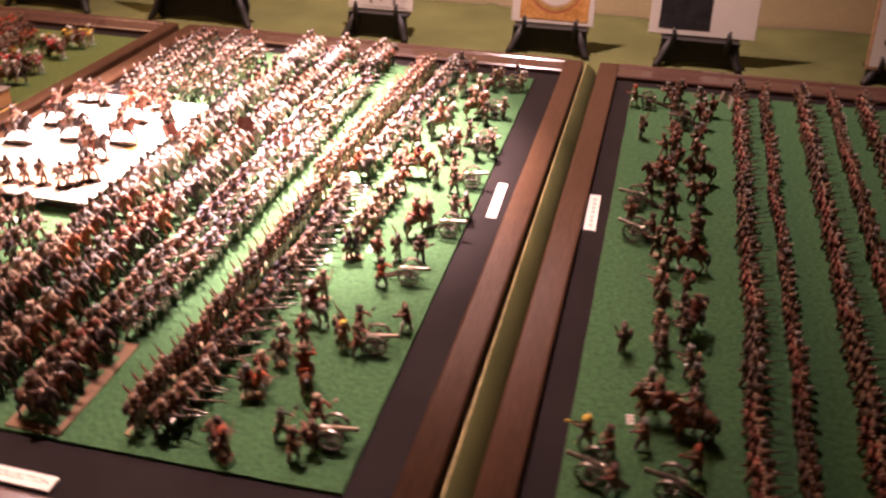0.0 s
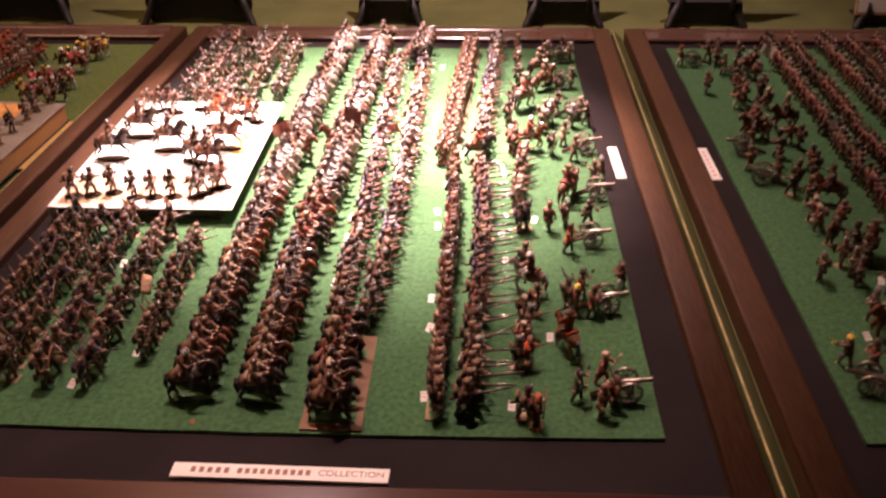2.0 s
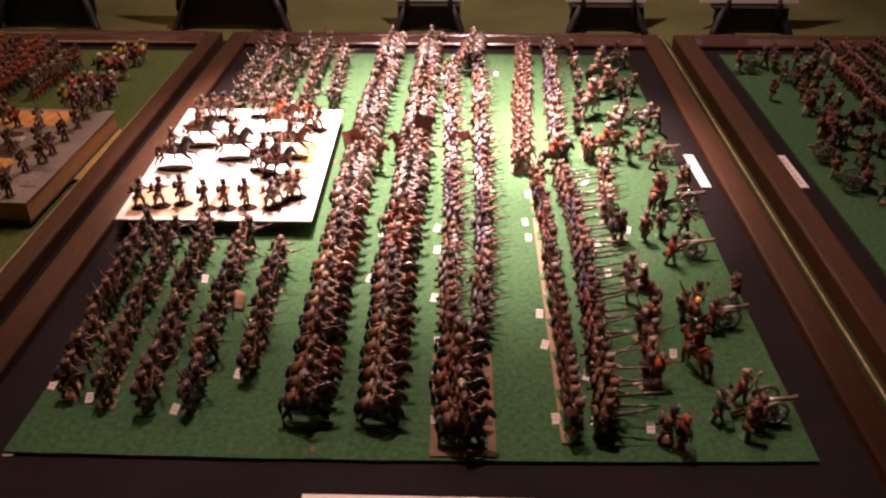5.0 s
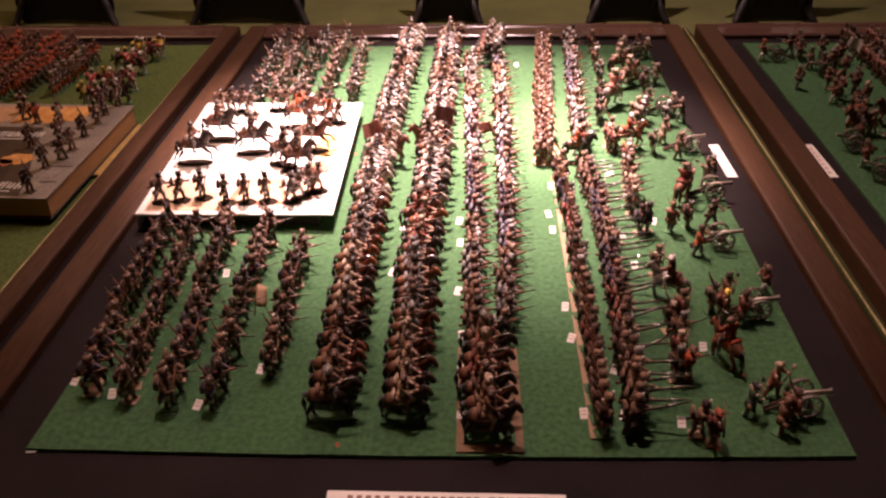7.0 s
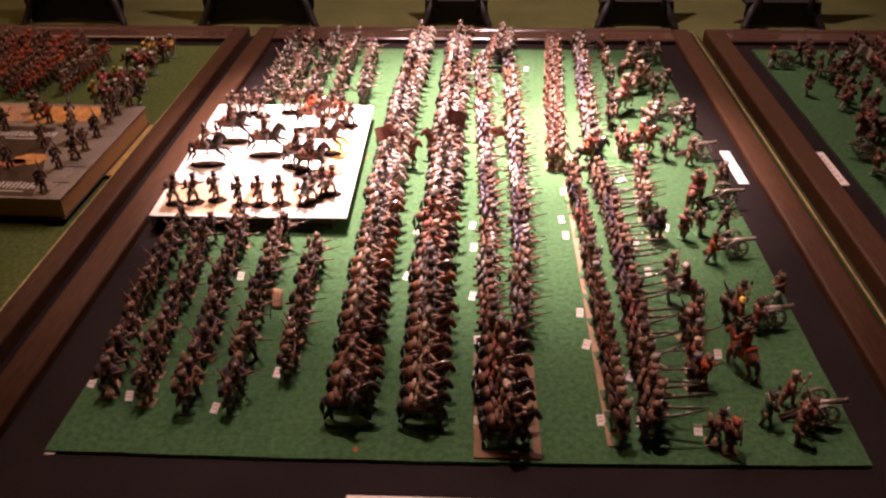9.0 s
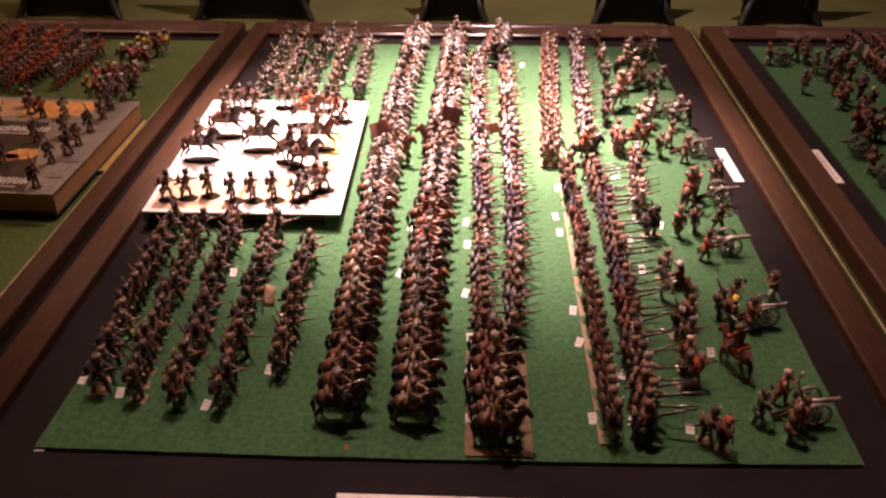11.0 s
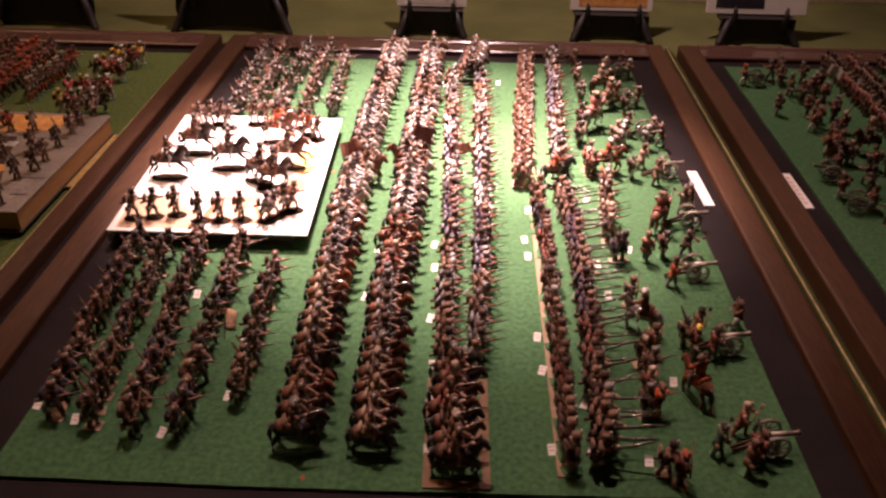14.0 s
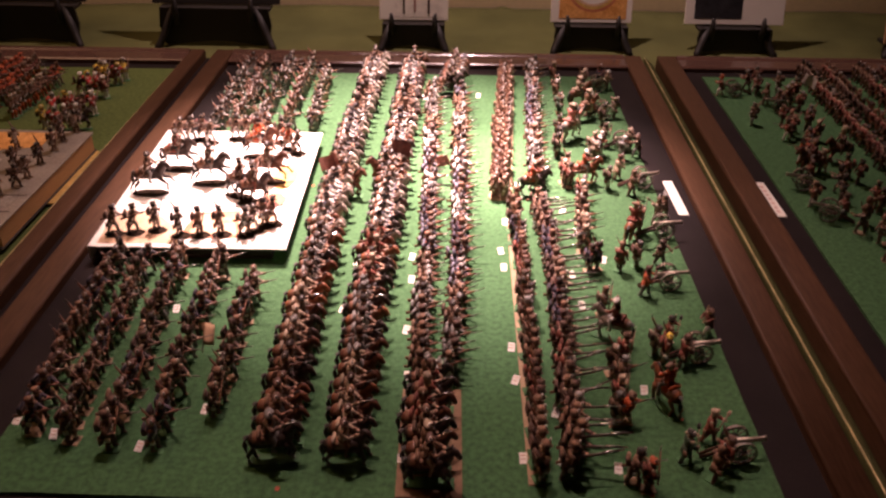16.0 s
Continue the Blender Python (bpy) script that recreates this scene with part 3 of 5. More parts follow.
def horse(bm, gait, slim=1.02):
    """A toy horse along +x. Slot 9 hide, 10 mane and tail, 6 saddle leather, 1 saddlecloth."""
    thin = 0.74 if gait == "gallop" else 1.0
    tube(bm, [(-17, 0, 22), (-14.5, 0, 21.6), (-8, 0, 21), (0, 0, 20.6), (8, 0, 21), (13, 0, 22.5), (15.5, 0, 24)],
         [(2.2, 3 * thin), (5.0, 6.4 * thin), (5.8, 6.2 * thin), (5.9, 5.8 * thin), (5.7, 7.2 * thin), (4.4, 6.6 * thin), (2.4, 4 * thin)] if thin < 1 else [(2.2, 3), (5.0, 6.4), (5.8, 6.8), (5.9, 6.4), (5.7, 7.2), (4.4, 6.6), (2.4, 4)], 8, 9)
    tube(bm, [(11, 0, 23), (15.4, 0, 29), (18.4, 0, 34), (19.2, 0, 36)], [(3.9, 5.8), (3.2, 4.8), (2.6, 3.8), (1.8, 2)], 7, 9)
    tube(bm, [(17.4, 0, 35.6), (20.4, 0, 32.6), (23.2, 0, 28.4), (24.2, 0, 26.8)], [(2.1, 2.5), (2.4, 3.2), (1.8, 2.2), (1.6, 1.8)], 7, 9)
    for side in (1, -1):
        tube(bm, [(17.8, 1.3 * side, 36.4), (18, 1.7 * side, 39)], [0.8, 0.2], 4, 9)
    tube(bm, [(11.4, 0, 30), (14.6, 0, 34.2), (17.6, 0, 37.4)], [(1.1, 1.8), (1.2, 2.0), (0.9, 1.4)], 5, 10)
    tube(bm, [(-16.4, 0, 25.6), (-19, 0, 23.6), (-19.8, 0, 17), (-19, 0, 9)], [1.3, 2.1, 2.4, 0.8], 6, 10)
    walk_legs = [((11, 3.2), [(13, 15), (14, 9), (12.4, 1.8)]), ((11, -3.2), [(14.4, 15.6), (17.4, 11), (15.4, 5)]),
                 ((-12.5, 3.4), [(-10, 15), (-15, 9.4), (-12.6, 1.8)]), ((-12.5, -3.4), [(-13, 15), (-18, 9.4), (-17.6, 1.8)])]
    run_legs = [((11, 3.2), [(15.5, 15.6), (19.6, 13), (20.6, 7.4)]), ((11, -3.2), [(14, 14), (17, 8.6), (15.6, 3)]),
                ((-12.5, 3.4), [(-14, 14), (-18.4, 9.4), (-19.4, 2.4)]), ((-12.5, -3.4), [(-11, 14), (-15, 8), (-14.4, 1.8)])]
    gallop_legs = [((11, 3.2), [(17, 17), (22.5, 16), (26, 10.5)]), ((11, -3.2), [(15.5, 14.5), (20, 10.5), (19, 5)]),
                   ((-12.5, 3.4), [(-15.5, 14), (-21, 9.5), (-25, 2.4)]), ((-12.5, -3.4), [(-12, 13.5), (-17, 8), (-18, 1.8)])]
    for (x, y), chain in {"run": run_legs, "gallop": gallop_legs}.get(gait, walk_legs):
        pts = [(x, y, 20)] + [(px, y, pz) for px, pz in chain]
        tube(bm, pts, [3.3 * thin, 2.6 * thin, 1.7 * thin, 1.35 * thin], 6, 9)
        ex, ez = chain[-1]
        tube(bm, [(ex, y, ez + 0.4), (ex + 1.2, y, ez - 0.8)], [1.2, 1.5], 6, 2)
    tube(bm, [(-6, 0, 22.4), (0, 0, 22.8), (5, 0, 22.6)], [(6.4, 5.4), (6.6, 5.0), (6.3, 5.2)], 8, 0)
    tube(bm, [(-13.5, 0, 22.6), (-10, 0, 22.4), (-5, 0, 22.4)], [(5.4, 5.4), (6.2, 6.0), (6.4, 5.6)], 8, 6)
    tube(bm, [(-8, -5.6, 28.2), (-8, 0, 29.2), (-8, 5.6, 28.2)], [1.6, 2.1, 1.6], 7, 0)
    tube(bm, [(5.5, -5, 26.4), (6, 0, 28.6), (5.5, 5, 26.4)], [1.3, 1.7, 1.3], 6, 2)
    tube(bm, [(-5, 0, 27), (0, 0, 26.8), (4, 0, 27.8)], [(2.6, 1.4), (2.8, 1.4), (2.4, 1.4)], 6, 6)
    for v in bm.verts:
        if v.co.z > 1.3:
            v.co.y *= slim
            v.co.x *= 0.94 if v.co.x < 12 else 1.0


def stand_mesh(on_book):
    bm = bmesh.new()
    if on_book:
        # dark oval ahead of the hooves imitates the shadow of horse and rider
        oval(bm, 0, -4, 20, 8.5, 0.6, 5)
    else:
        box(bm, (1, 0, 0.45), (38, 12, 0.9), 5, bevel=0.3)
    return bm


def mount_mesh(gait):
    bm = bmesh.new()
    horse(bm, gait)
    return bm


def seated_mesh(pose_name, head):
    bm = bmesh.new()
    for side in (1, -1):
        tube(bm, [(-0.6, 2.4 * side, 28.4), (4.4, 6.6 * side, 25), (2.4, 7.2 * side, 18.4), (2.0, 7.2 * side, 15)], [2.4, 2.1, 1.5, 1.3], 6, 1)
        tube(bm, [(1.4, 7.2 * side, 15.2), (5, 7.4 * side, 14.6)], [1.3, 0.9], 5, 2)
    trunk(bm, 27.4, head, pose_name, 0.06, True)
    return bm


DRESSED = {}
FACINGS = {"navy": COAT["red"], "dark": COAT["tan"], "brown": COAT["dark"], "grey": COAT["brown"], "white": COAT["blue"], "green": COAT["tan"], "blue": COAT["red"],
           "red": COAT["tan"], "orange": COAT["red"], "scarlet": WHITE, "tan": COAT["brown"], "yellow": COAT["navy"], "pink": COAT["tan"]}


def dressed(kind, pose_name, head, gait, coat, legs, hats, flag, hide, base):
    """The mesh of one kind of figure in one uniform."""
    key = (kind, pose_name, head, gait, coat, legs, hats, flag, hide, base)
    if key in DRESSED:
        return DRESSED[key]
    if kind == "foot":
        bm = foot_mesh(pose_name, head, base)
    elif kind == "mount":
        bm = mount_mesh(gait)
    elif kind == "stand":
        bm = stand_mesh(base == "book")
    else:
        bm = seated_mesh(pose_name, head)
    bmesh.ops.scale(bm, vec=(0.001, 0.001, 0.001), verts=bm.verts)
    trousers = WHITE if legs == "white" else COAT[legs]
    hatpaint = {"black": BLACK, "white": WHITE, "bright": CARD}.get(hats) or COAT[hats]
    base_paint = {"green": GREENBASE, "earth": BROWNBASE, "card": TANCARD, "book": SHADEBASE}[base]
    DRESSED[key] = mesh_of("toy_figure", bm, [COAT[coat], trousers, hatpaint, FLESH, IRON, base_paint, STOCK, COAT["tan"] if coat == "red" else COAT["brown"] if coat == "orange" else WHITE if coat != "white" else BLACK,
                                              COAT[flag], HORSE[hide], BLACK, FACINGS[coat], STEEL, COAT["brown"], COAT["dark"]])
    return DRESSED[key]


WORDS = {"navy": "navy blue", "red": "red", "brown": "brown", "grey": "grey", "white": "off-white", "green": "dark green", "blue": "slate blue",
         "orange": "orange-red", "scarlet": "scarlet", "yellow": "yellow", "tan": "tan", "pink": "pink", "dark": "dark"}
KIND = {"level": "toy_musketeer", "pike": "toy_pikeman", "shoulder": "toy_guardsman", "port": "toy_skirmisher", "flag": "toy_standard_bearer", "gunner": "toy_gunner", "sabre": "toy_officer"}
HOLDS = {"level": "musket levelled", "rein": "holding reins", "pike": "pike levelled", "shoulder": "musket shouldered", "port": "musket across the chest", "sabre": "sabre raised",
         "flag": "with flag", "gunner": "with rammer"}
rnd = random.Random(7)


def foot(x, y, yaw=0.0, z=0.0, pose_name="level", head="shako", coat="navy", legs="white", hats="black", flag="red", base="green", size=1.0, group="", on="green felt", name=""):
    ob = new(name or KIND[pose_name], dressed("foot", pose_name, head, "", coat, legs, hats, flag, "bay", base))
    ob.matrix_basis = pose(x, y, z, 0, 0, yaw) @ Matrix.Scale(size, 4)
    return tagged(ob, f"toy soldier, {WORDS[coat]} coat, {HOLDS[pose_name]}, on {on}", "toy soldier", group)


def rider(x, y, yaw=0.0, z=0.0, pose_name="sabre", head="shako", gait="walk", coat="navy", legs="white", hats="black", flag="red", hide="bay", base="green", size=0.96, group="", on="green felt"):
    ob = new("mounted_toy_soldier")
    ob.matrix_basis = pose(x, y, z, 0, 0, yaw) @ Matrix.Scale(size, 4)
    for piece, mesh in (("base", dressed("stand", "", "", "", "dark", "dark", "black", "red", "bay", base)), ("horse", dressed("mount", "", "", gait, coat, legs, hats, "red", hide, "green")),
                        ("rider", dressed("rider", pose_name, head, "", coat, legs, hats, flag, "bay", "green"))):
        new(piece, mesh).parent = ob
    return tagged(ob, f"toy horseman, {WORDS[coat]} coat, {hide} horse, on {on}", "toy cavalryman", group)


def along(path, step):
    """Points at even steps along a broken line."""
    left = 0.0
    for (xa, ya), (xb, yb) in zip(path, path[1:]):
        n = math.hypot(xb - xa, yb - ya)
        u = left
        while u < n:
            yield xa + (xb - xa) * u / n, ya + (yb - ya) * u / n
            u += step
        left = u - n


def column(path, step, make, uniforms, unit, group, scale=1.0, **more):
    """A file of figures; each unit of so many wears one of the uniforms in turn."""
    for i, (x, y) in enumerate(along(path, step)):
        kit = dict(uniforms[(i // unit) % len(uniforms)])
        kit.update(more)
        if make is rider and "hide" not in kit:
            # more dun hides past y 0.33: the hot beam's bleaching put into the paint
            kit["hide"] = rnd.choice(("bay", "black", "black", "bay", "black", "bay", "black", "chestnut") if y < 0.33 else ("black", "grey", "bay", "grey", "black", "grey", "black", "grey"))
        if "hats" not in kit:
            kit["hats"] = rnd.choice(("black", "dark", "brown", "dark", "tan" if make is rider else "brown", "grey" if make is rider or x > 0.2 else "dark") if y < 0.3 else ("black", "black", "brown", "dark", "black") if make is rider else ("black", "dark", "brown", "black", "grey"))
        bases = kit.pop("bases", None)
        if bases:
            kit["base"] = rnd.choice(bases)
        poses = kit.pop("poses", None)
        if poses:
            kit["pose_name"] = rnd.choice(poses)
        if make is rider:
            kit["gait"], kit["size"] = rnd.choice(("walk", "walk", "run")), rnd.uniform(0.92, 1.04)
        else:
            kit["size"] = rnd.uniform(0.98, 1.16) * (0.82 if step < 0.011 else scale)
        make(x + rnd.gauss(0, 0.0019), y + rnd.gauss(0, 0.0011), rnd.gauss(0, 5 if make is rider else 9), group=group, **kit)


def U(coat, legs="white", head="shako", **k):
    return dict(coat=coat, legs=legs, head=head, **k)


# the middle army: five loose files before and six behind the white book
LOOSE = [U("navy", "dark", "shako"), U("dark", "brown", "bicorne"), U("brown", "dark", "shako"), U("navy", "dark", "bicorne"), U("dark", "dark", "shako"), U("dark", "grey", "bearskin")]
for k, path in enumerate([[(0.026, 0.061), (0.018, 0.312)], [(0.058, 0.053), (0.047, 0.312)], [(0.095, 0.045), (0.081, 0.312)],
                          [(0.129, 0.043), (0.123, 0.312)], [(0.168, 0.083), (0.163, 0.272)]]):
    column(path, 0.0164, foot, LOOSE[k:] + LOOSE[:k], 3, "loose files of toy infantry", poses=("level", "shoulder", "shoulder", "level", "port"), bases=("green", "card", "green", "green", "card"))
FAR = [U("grey", "grey"), U("green", "tan"), U("grey", "dark", "bicorne"), U("green", "grey", "bearskin")]
for k, path in enumerate([[(0.038, 0.650), (0.040, 0.895)], [(0.066, 0.645), (0.070, 0.900)], [(0.096, 0.640), (0.102, 0.900)],
                          [(0.132, 0.645), (0.136, 0.900)], [(0.168, 0.655), (0.166, 0.865)]]):
    column(path, 0.0142, foot, FAR[k % 4:] + FAR[:k % 4], 6, "loose files of toy infantry", poses=("level", "shoulder", "shoulder"), name="toy_rifleman", hats="dark" if k % 2 else "black")
# two long files of cavalry, and a third short one on a card
# white and grey coats of the later units also carry the beam's glare
HUSSARS = [U("brown", "grey", "bicorne"), U("tan", "brown", "bicorne"), U("grey", "white", "shako"), U("red", "tan", "shako"), U("white", "white", "helmet"), U("grey", "white", "bicorne"),
           U("white", "grey", "shako"), U("brown", "white", "bearskin"), U("white", "white", "bicorne")]
column([(0.224, 0.037), (0.222, 0.225), (0.220, 0.439), (0.238, 0.905)], 0.0176, rider, HUSSARS[:3] + HUSSARS[4:], 6, "long files of toy cavalry", poses=("rein", "rein", "sabre", "rein", "level"))
column([(0.279, 0.034), (0.280, 0.226), (0.286, 0.440), (0.297, 0.905)], 0.0176, rider, HUSSARS[1:], 6, "long files of toy cavalry", poses=("rein", "rein", "level", "rein", "sabre"))
tagged(slab("card_base", (0.345, 0.060, 0.0008), (0.050, 0.122, 0.0016), DARKCARD), "tan cardboard base under a short cavalry file", "card base")
column([(0.342, 0.011), (0.342, 0.118)], 0.0165, rider, [U("brown", "tan", "bicorne"), U("red", "grey", "bearskin")], 3, "short file of toy cavalry", z=0.0016, poses=("rein", "rein", "sabre"))
column([(0.358, 0.806), (0.366, 0.902)], 0.0150, rider, [U("dark", "dark", "bicorne", hide="black", hats="black"), U("dark", "brown", "shako", hide="bay", hats="dark")], 3, "short file of toy cavalry", poses=("sabre", "port"))

# close-order infantry, muskets levelled
LINE = [U("brown", "grey"), U("grey", "white"), U("brown", "white", "bicorne"), U("blue", "white"), U("navy", "white"), U("white", "white", "bicorne"), U("blue", "white", "bearskin"), U("white", "grey")]
column([(0.333, 0.132), (0.334, 0.312), (0.330, 0.790)], 0.0124, foot, LINE, 5, "close files of toy infantry", pose_name="level", name="toy_fusilier")
column([(0.361, 0.132), (0.367, 0.313), (0.372, 0.785)], 0.0124, foot, LINE[1:] + LINE[:1], 5, "close files of toy infantry", pose_name="level", name="toy_fusilier")
CAMP = [U("dark", "grey", hats="brown"), U("red", "dark", hats="dark"), U("brown", "dark", hats="brown"), U("dark", "tan"), U("red", "white", hats="dark"), U("navy", "white"), U("dark", "tan", hats="brown"), U("navy", "white"), U("brown", "white", hats="dark")]
tagged(slab("card_base", (0, 0, 0.0008), (0.0125, 0.425, 0.0016), TANCARD, at=pose(0.4285, 0.226, 0, 0, 0, -0.6)), "long tan cardboard strip under a file of infantry", "card base")
column([(0.429, 0.020), (0.431, 0.158), (0.434, 0.315), (0.431, 0.432)], 0.0124, foot, CAMP, 5, "close files of toy infantry", pose_name="shoulder", z=0.0016)
column([(0.455, 0.021), (0.460, 0.159), (0.464, 0.315), (0.459, 0.440)], 0.0116, foot, CAMP[2:] + CAMP[:2], 5, "close files of toy infantry", pose_name="pike")
tagged(slab("card_base", (0, 0, 0.0008), (0.0265, 0.425, 0.0016), TANCARD, at=pose(0.4335, 0.680, 0, 0, 0, -3.7)), "tan cardboard strip under massed infantry", "card base")
column([(0.413, 0.476), (0.440, 0.885)], 0.0104, foot, [U("brown", "brown", "bicorne", base="card", hats="dark"), U("brown", "tan", base="card", hats="brown"), U("brown", "brown", base="card", hats="dark")], 13, "massed toy infantry", pose_name="shoulder", z=0.0016)
column([(0.4245, 0.476), (0.4515, 0.885)], 0.0104, foot, [U("brown", "tan", "bicorne", base="card", hats="brown"), U("tan", "brown", base="card", hats="dark")], 13, "massed toy infantry", pose_name="shoulder", z=0.0016)
column([(0.462, 0.500), (0.486, 0.908)], 0.0122, foot, [U("grey", "white"), U("blue", "white"), U("grey", "grey", "bicorne")], 12, "close files of toy infantry", pose_name="level")

# ---- scattered officers, guns and gunners on the middle board ----
def cannon_parts():
    """A toy field gun: two spoked wheels, axle, barrel with rings, split trail."""
    gun = tagged(new("toy_cannon"), "toy field gun with bronze barrel and spoked metal wheels", "toy cannon", group="toy field guns")
    for side in (1, -1):
        bm = bmesh.new()
        n, r, t = 20, 9.0, 1.1
        rings = [[bm.verts.new(((r + a) * math.cos(k * math.tau / n), b, (r + a) * math.sin(k * math.tau / n))) for k in range(n)] for a, b in ((0, -t), (0, t), (-1.6, t), (-1.6, -t))]
        for i in range(4):
            p, q = rings[i], rings[(i + 1) % 4]
            for k in range(n):
                bm.faces.new((p[k], p[(k + 1) % n], q[(k + 1) % n], q[k]))
        bmesh.ops.scale(bm, vec=(0.001,) * 3, verts=bm.verts)
        wheel = part("wheel", bm, WHEEL, gun, "worn grey metal wheel rim", pose(0, 0.0078 * side, 0.009))
        bm = bmesh.new()
        tube(bm, [(0, -0.0018, 0), (0, 0.0018, 0)], [0.0017, 0.0015], 8)
        part("hub", bm, STEEL, wheel)
        for k in range(10):
            a = k * math.tau / 10
            bm = bmesh.new()
            tube(bm, [(0.001 * math.cos(a), 0, 0.001 * math.sin(a)), (0.0078 * math.cos(a), 0, 0.0078 * math.sin(a))], [0.00055, 0.00045], 4)
            part("spoke", bm, WHEEL, wheel)
    for name, path, rad, mat, words in (
            ("axle", [(0, -7, 9), (0, 7, 9)], [1.0, 1.0], COAT["dark"], ""),
            ("barrel", [(-9.5, 0, 11.4), (-8, 0, 11.6), (-7.4, 0, 11.6), (0, 0, 12.4), (0.6, 0, 12.5), (12, 0, 13.6), (15, 0, 13.9), (16.4, 0, 14)], [0.8, 2.6, 2.4, 2.1, 2.3, 1.6, 1.6, 2.1], BARREL, "dull bronze gun barrel")):
        bm = bmesh.new()
        tube(bm, path, rad, 10, ref=(0, 0, 1))
        bmesh.ops.scale(bm, vec=(0.001,) * 3, verts=bm.verts)
        part(name, bm, mat, gun, words)
    for side in (1, -1):
        bm = bmesh.new()
        tube(bm, [(3, 2.6 * side, 10), (-8, 2.4 * side, 7.6), (-24, 1.2 * side, 1.2)], [(0.9, 1.8), (0.9, 1.6), (0.8, 1.1)], 6)
        bmesh.ops.scale(bm, vec=(0.001,) * 3, verts=bm.verts)
        part("trail", bm, COAT["dark"], gun)
    return gun


first_gun = cannon_parts()
first_gun.matrix_basis = pose(0.586, 0.049, 0, 0, 0, 4) @ Matrix.Scale(1.25, 4)
for gx, gy, yaw in ((0.583, 0.172, 6), (0.581, 0.288, 3), (0.597, 0.392, 2), (0.596, 0.514, 8), (0.590, 0.624, 8), (0.581, 0.733, 4), (0.588, 0.842, 5)):
    copy_thing(first_gun, pose(gx, gy, 0, 0, 0, yaw))
for gx, gy, yaw in ((0.789, 0.064, 168), (0.848, 0.062, 172), (0.799, 0.437, 160), (0.795, 0.515, 175), (0.795, 0.828, 185), (0.846, 0.765, 172)):
    copy_thing(first_gun, pose(gx, gy, 0, 0, 0, yaw))

GUNNERS = ((0.544, 0.042, 10, U("green", "green", "bicorne", pose_name="gunner", hats="black")), (0.567, 0.064, -20, U("red", "red", "shako", pose_name="gunner", hats="tan")), (0.573, 0.036, 15, U("red", "dark", "bicorne", pose_name="shoulder", hats="dark")),
           (0.562, 0.023, 40, U("brown", "dark", "shako", pose_name="gunner", hats="brown")),
           (0.546, 0.176, 10, U("tan", "brown", "bicorne", pose_name="shoulder", hats="black")), (0.560, 0.188, 0, U("red", "red", "shako", pose_name="gunner", hats="black")), (0.553, 0.165, -10, U("red", "tan", "bicorne", pose_name="shoulder", hats="yellow")),
           (0.568, 0.160, 20, U("red", "dark", "shako", pose_name="gunner", hats="dark")), (0.601, 0.205, 200, U("red", "white", "bicorne", pose_name="gunner", hats="brown")),
           (0.555, 0.272, 0, U("orange", "grey", "shako", pose_name="gunner", hats="dark")), (0.556, 0.325, 10, U("dark", "dark", "bicorne", pose_name="shoulder", hats="black")), (0.581, 0.328, -60, U("brown", "dark", "bicorne", pose_name="gunner", hats="dark")),
           (0.572, 0.398, 0, U("grey", "dark", "shako", pose_name="shoulder", hats="dark")), (0.607, 0.434, 180, U("brown", "tan", "bicorne", pose_name="gunner", hats="grey")), (0.596, 0.418, 90, U("tan", "white", "shako", pose_name="gunner", hats="brown")),
           (0.579, 0.488, 10, U("brown", "dark", "shako", pose_name="gunner", hats="brown")), (0.552, 0.503, 0, U("dark", "white", "bicorne", pose_name="port", hats="black")), (0.569, 0.531, 20, U("tan", "brown", "shako", pose_name="gunner", hats="dark")),
           (0.597, 0.618, 30, U("tan", "brown", "bicorne", pose_name="gunner", hats="tan")), (0.566, 0.629, 10, U("dark", "grey", "shako", pose_name="gunner", hats="dark")), (0.605, 0.597, 160, U("dark", "grey", "bicorne", pose_name="gunner", hats="dark")),
           (0.585, 0.588, 30, U("white", "grey", "shako", pose_name="port", hats="white")),
           (0.595, 0.728, 60, U("tan", "brown", "bicorne", pose_name="gunner", hats="tan")), (0.559, 0.735, 0, U("dark", "tan", "shako", pose_name="gunner", hats="dark")), (0.574, 0.700, 10, U("dark", "dark", "shako", pose_name="shoulder", hats="black")),
           (0.601, 0.842, 30, U("tan", "brown", "bicorne", pose_name="gunner", hats="white")), (0.590, 0.862, 0, U("navy", "grey", "shako", pose_name="gunner", hats="dark")), (0.566, 0.850, 10, U("brown", "grey", "bicorne", pose_name="port", hats="tan")))
for x, y, yaw, kit in GUNNERS:
    foot(x, y, yaw, group="toy gun crews", **kit)
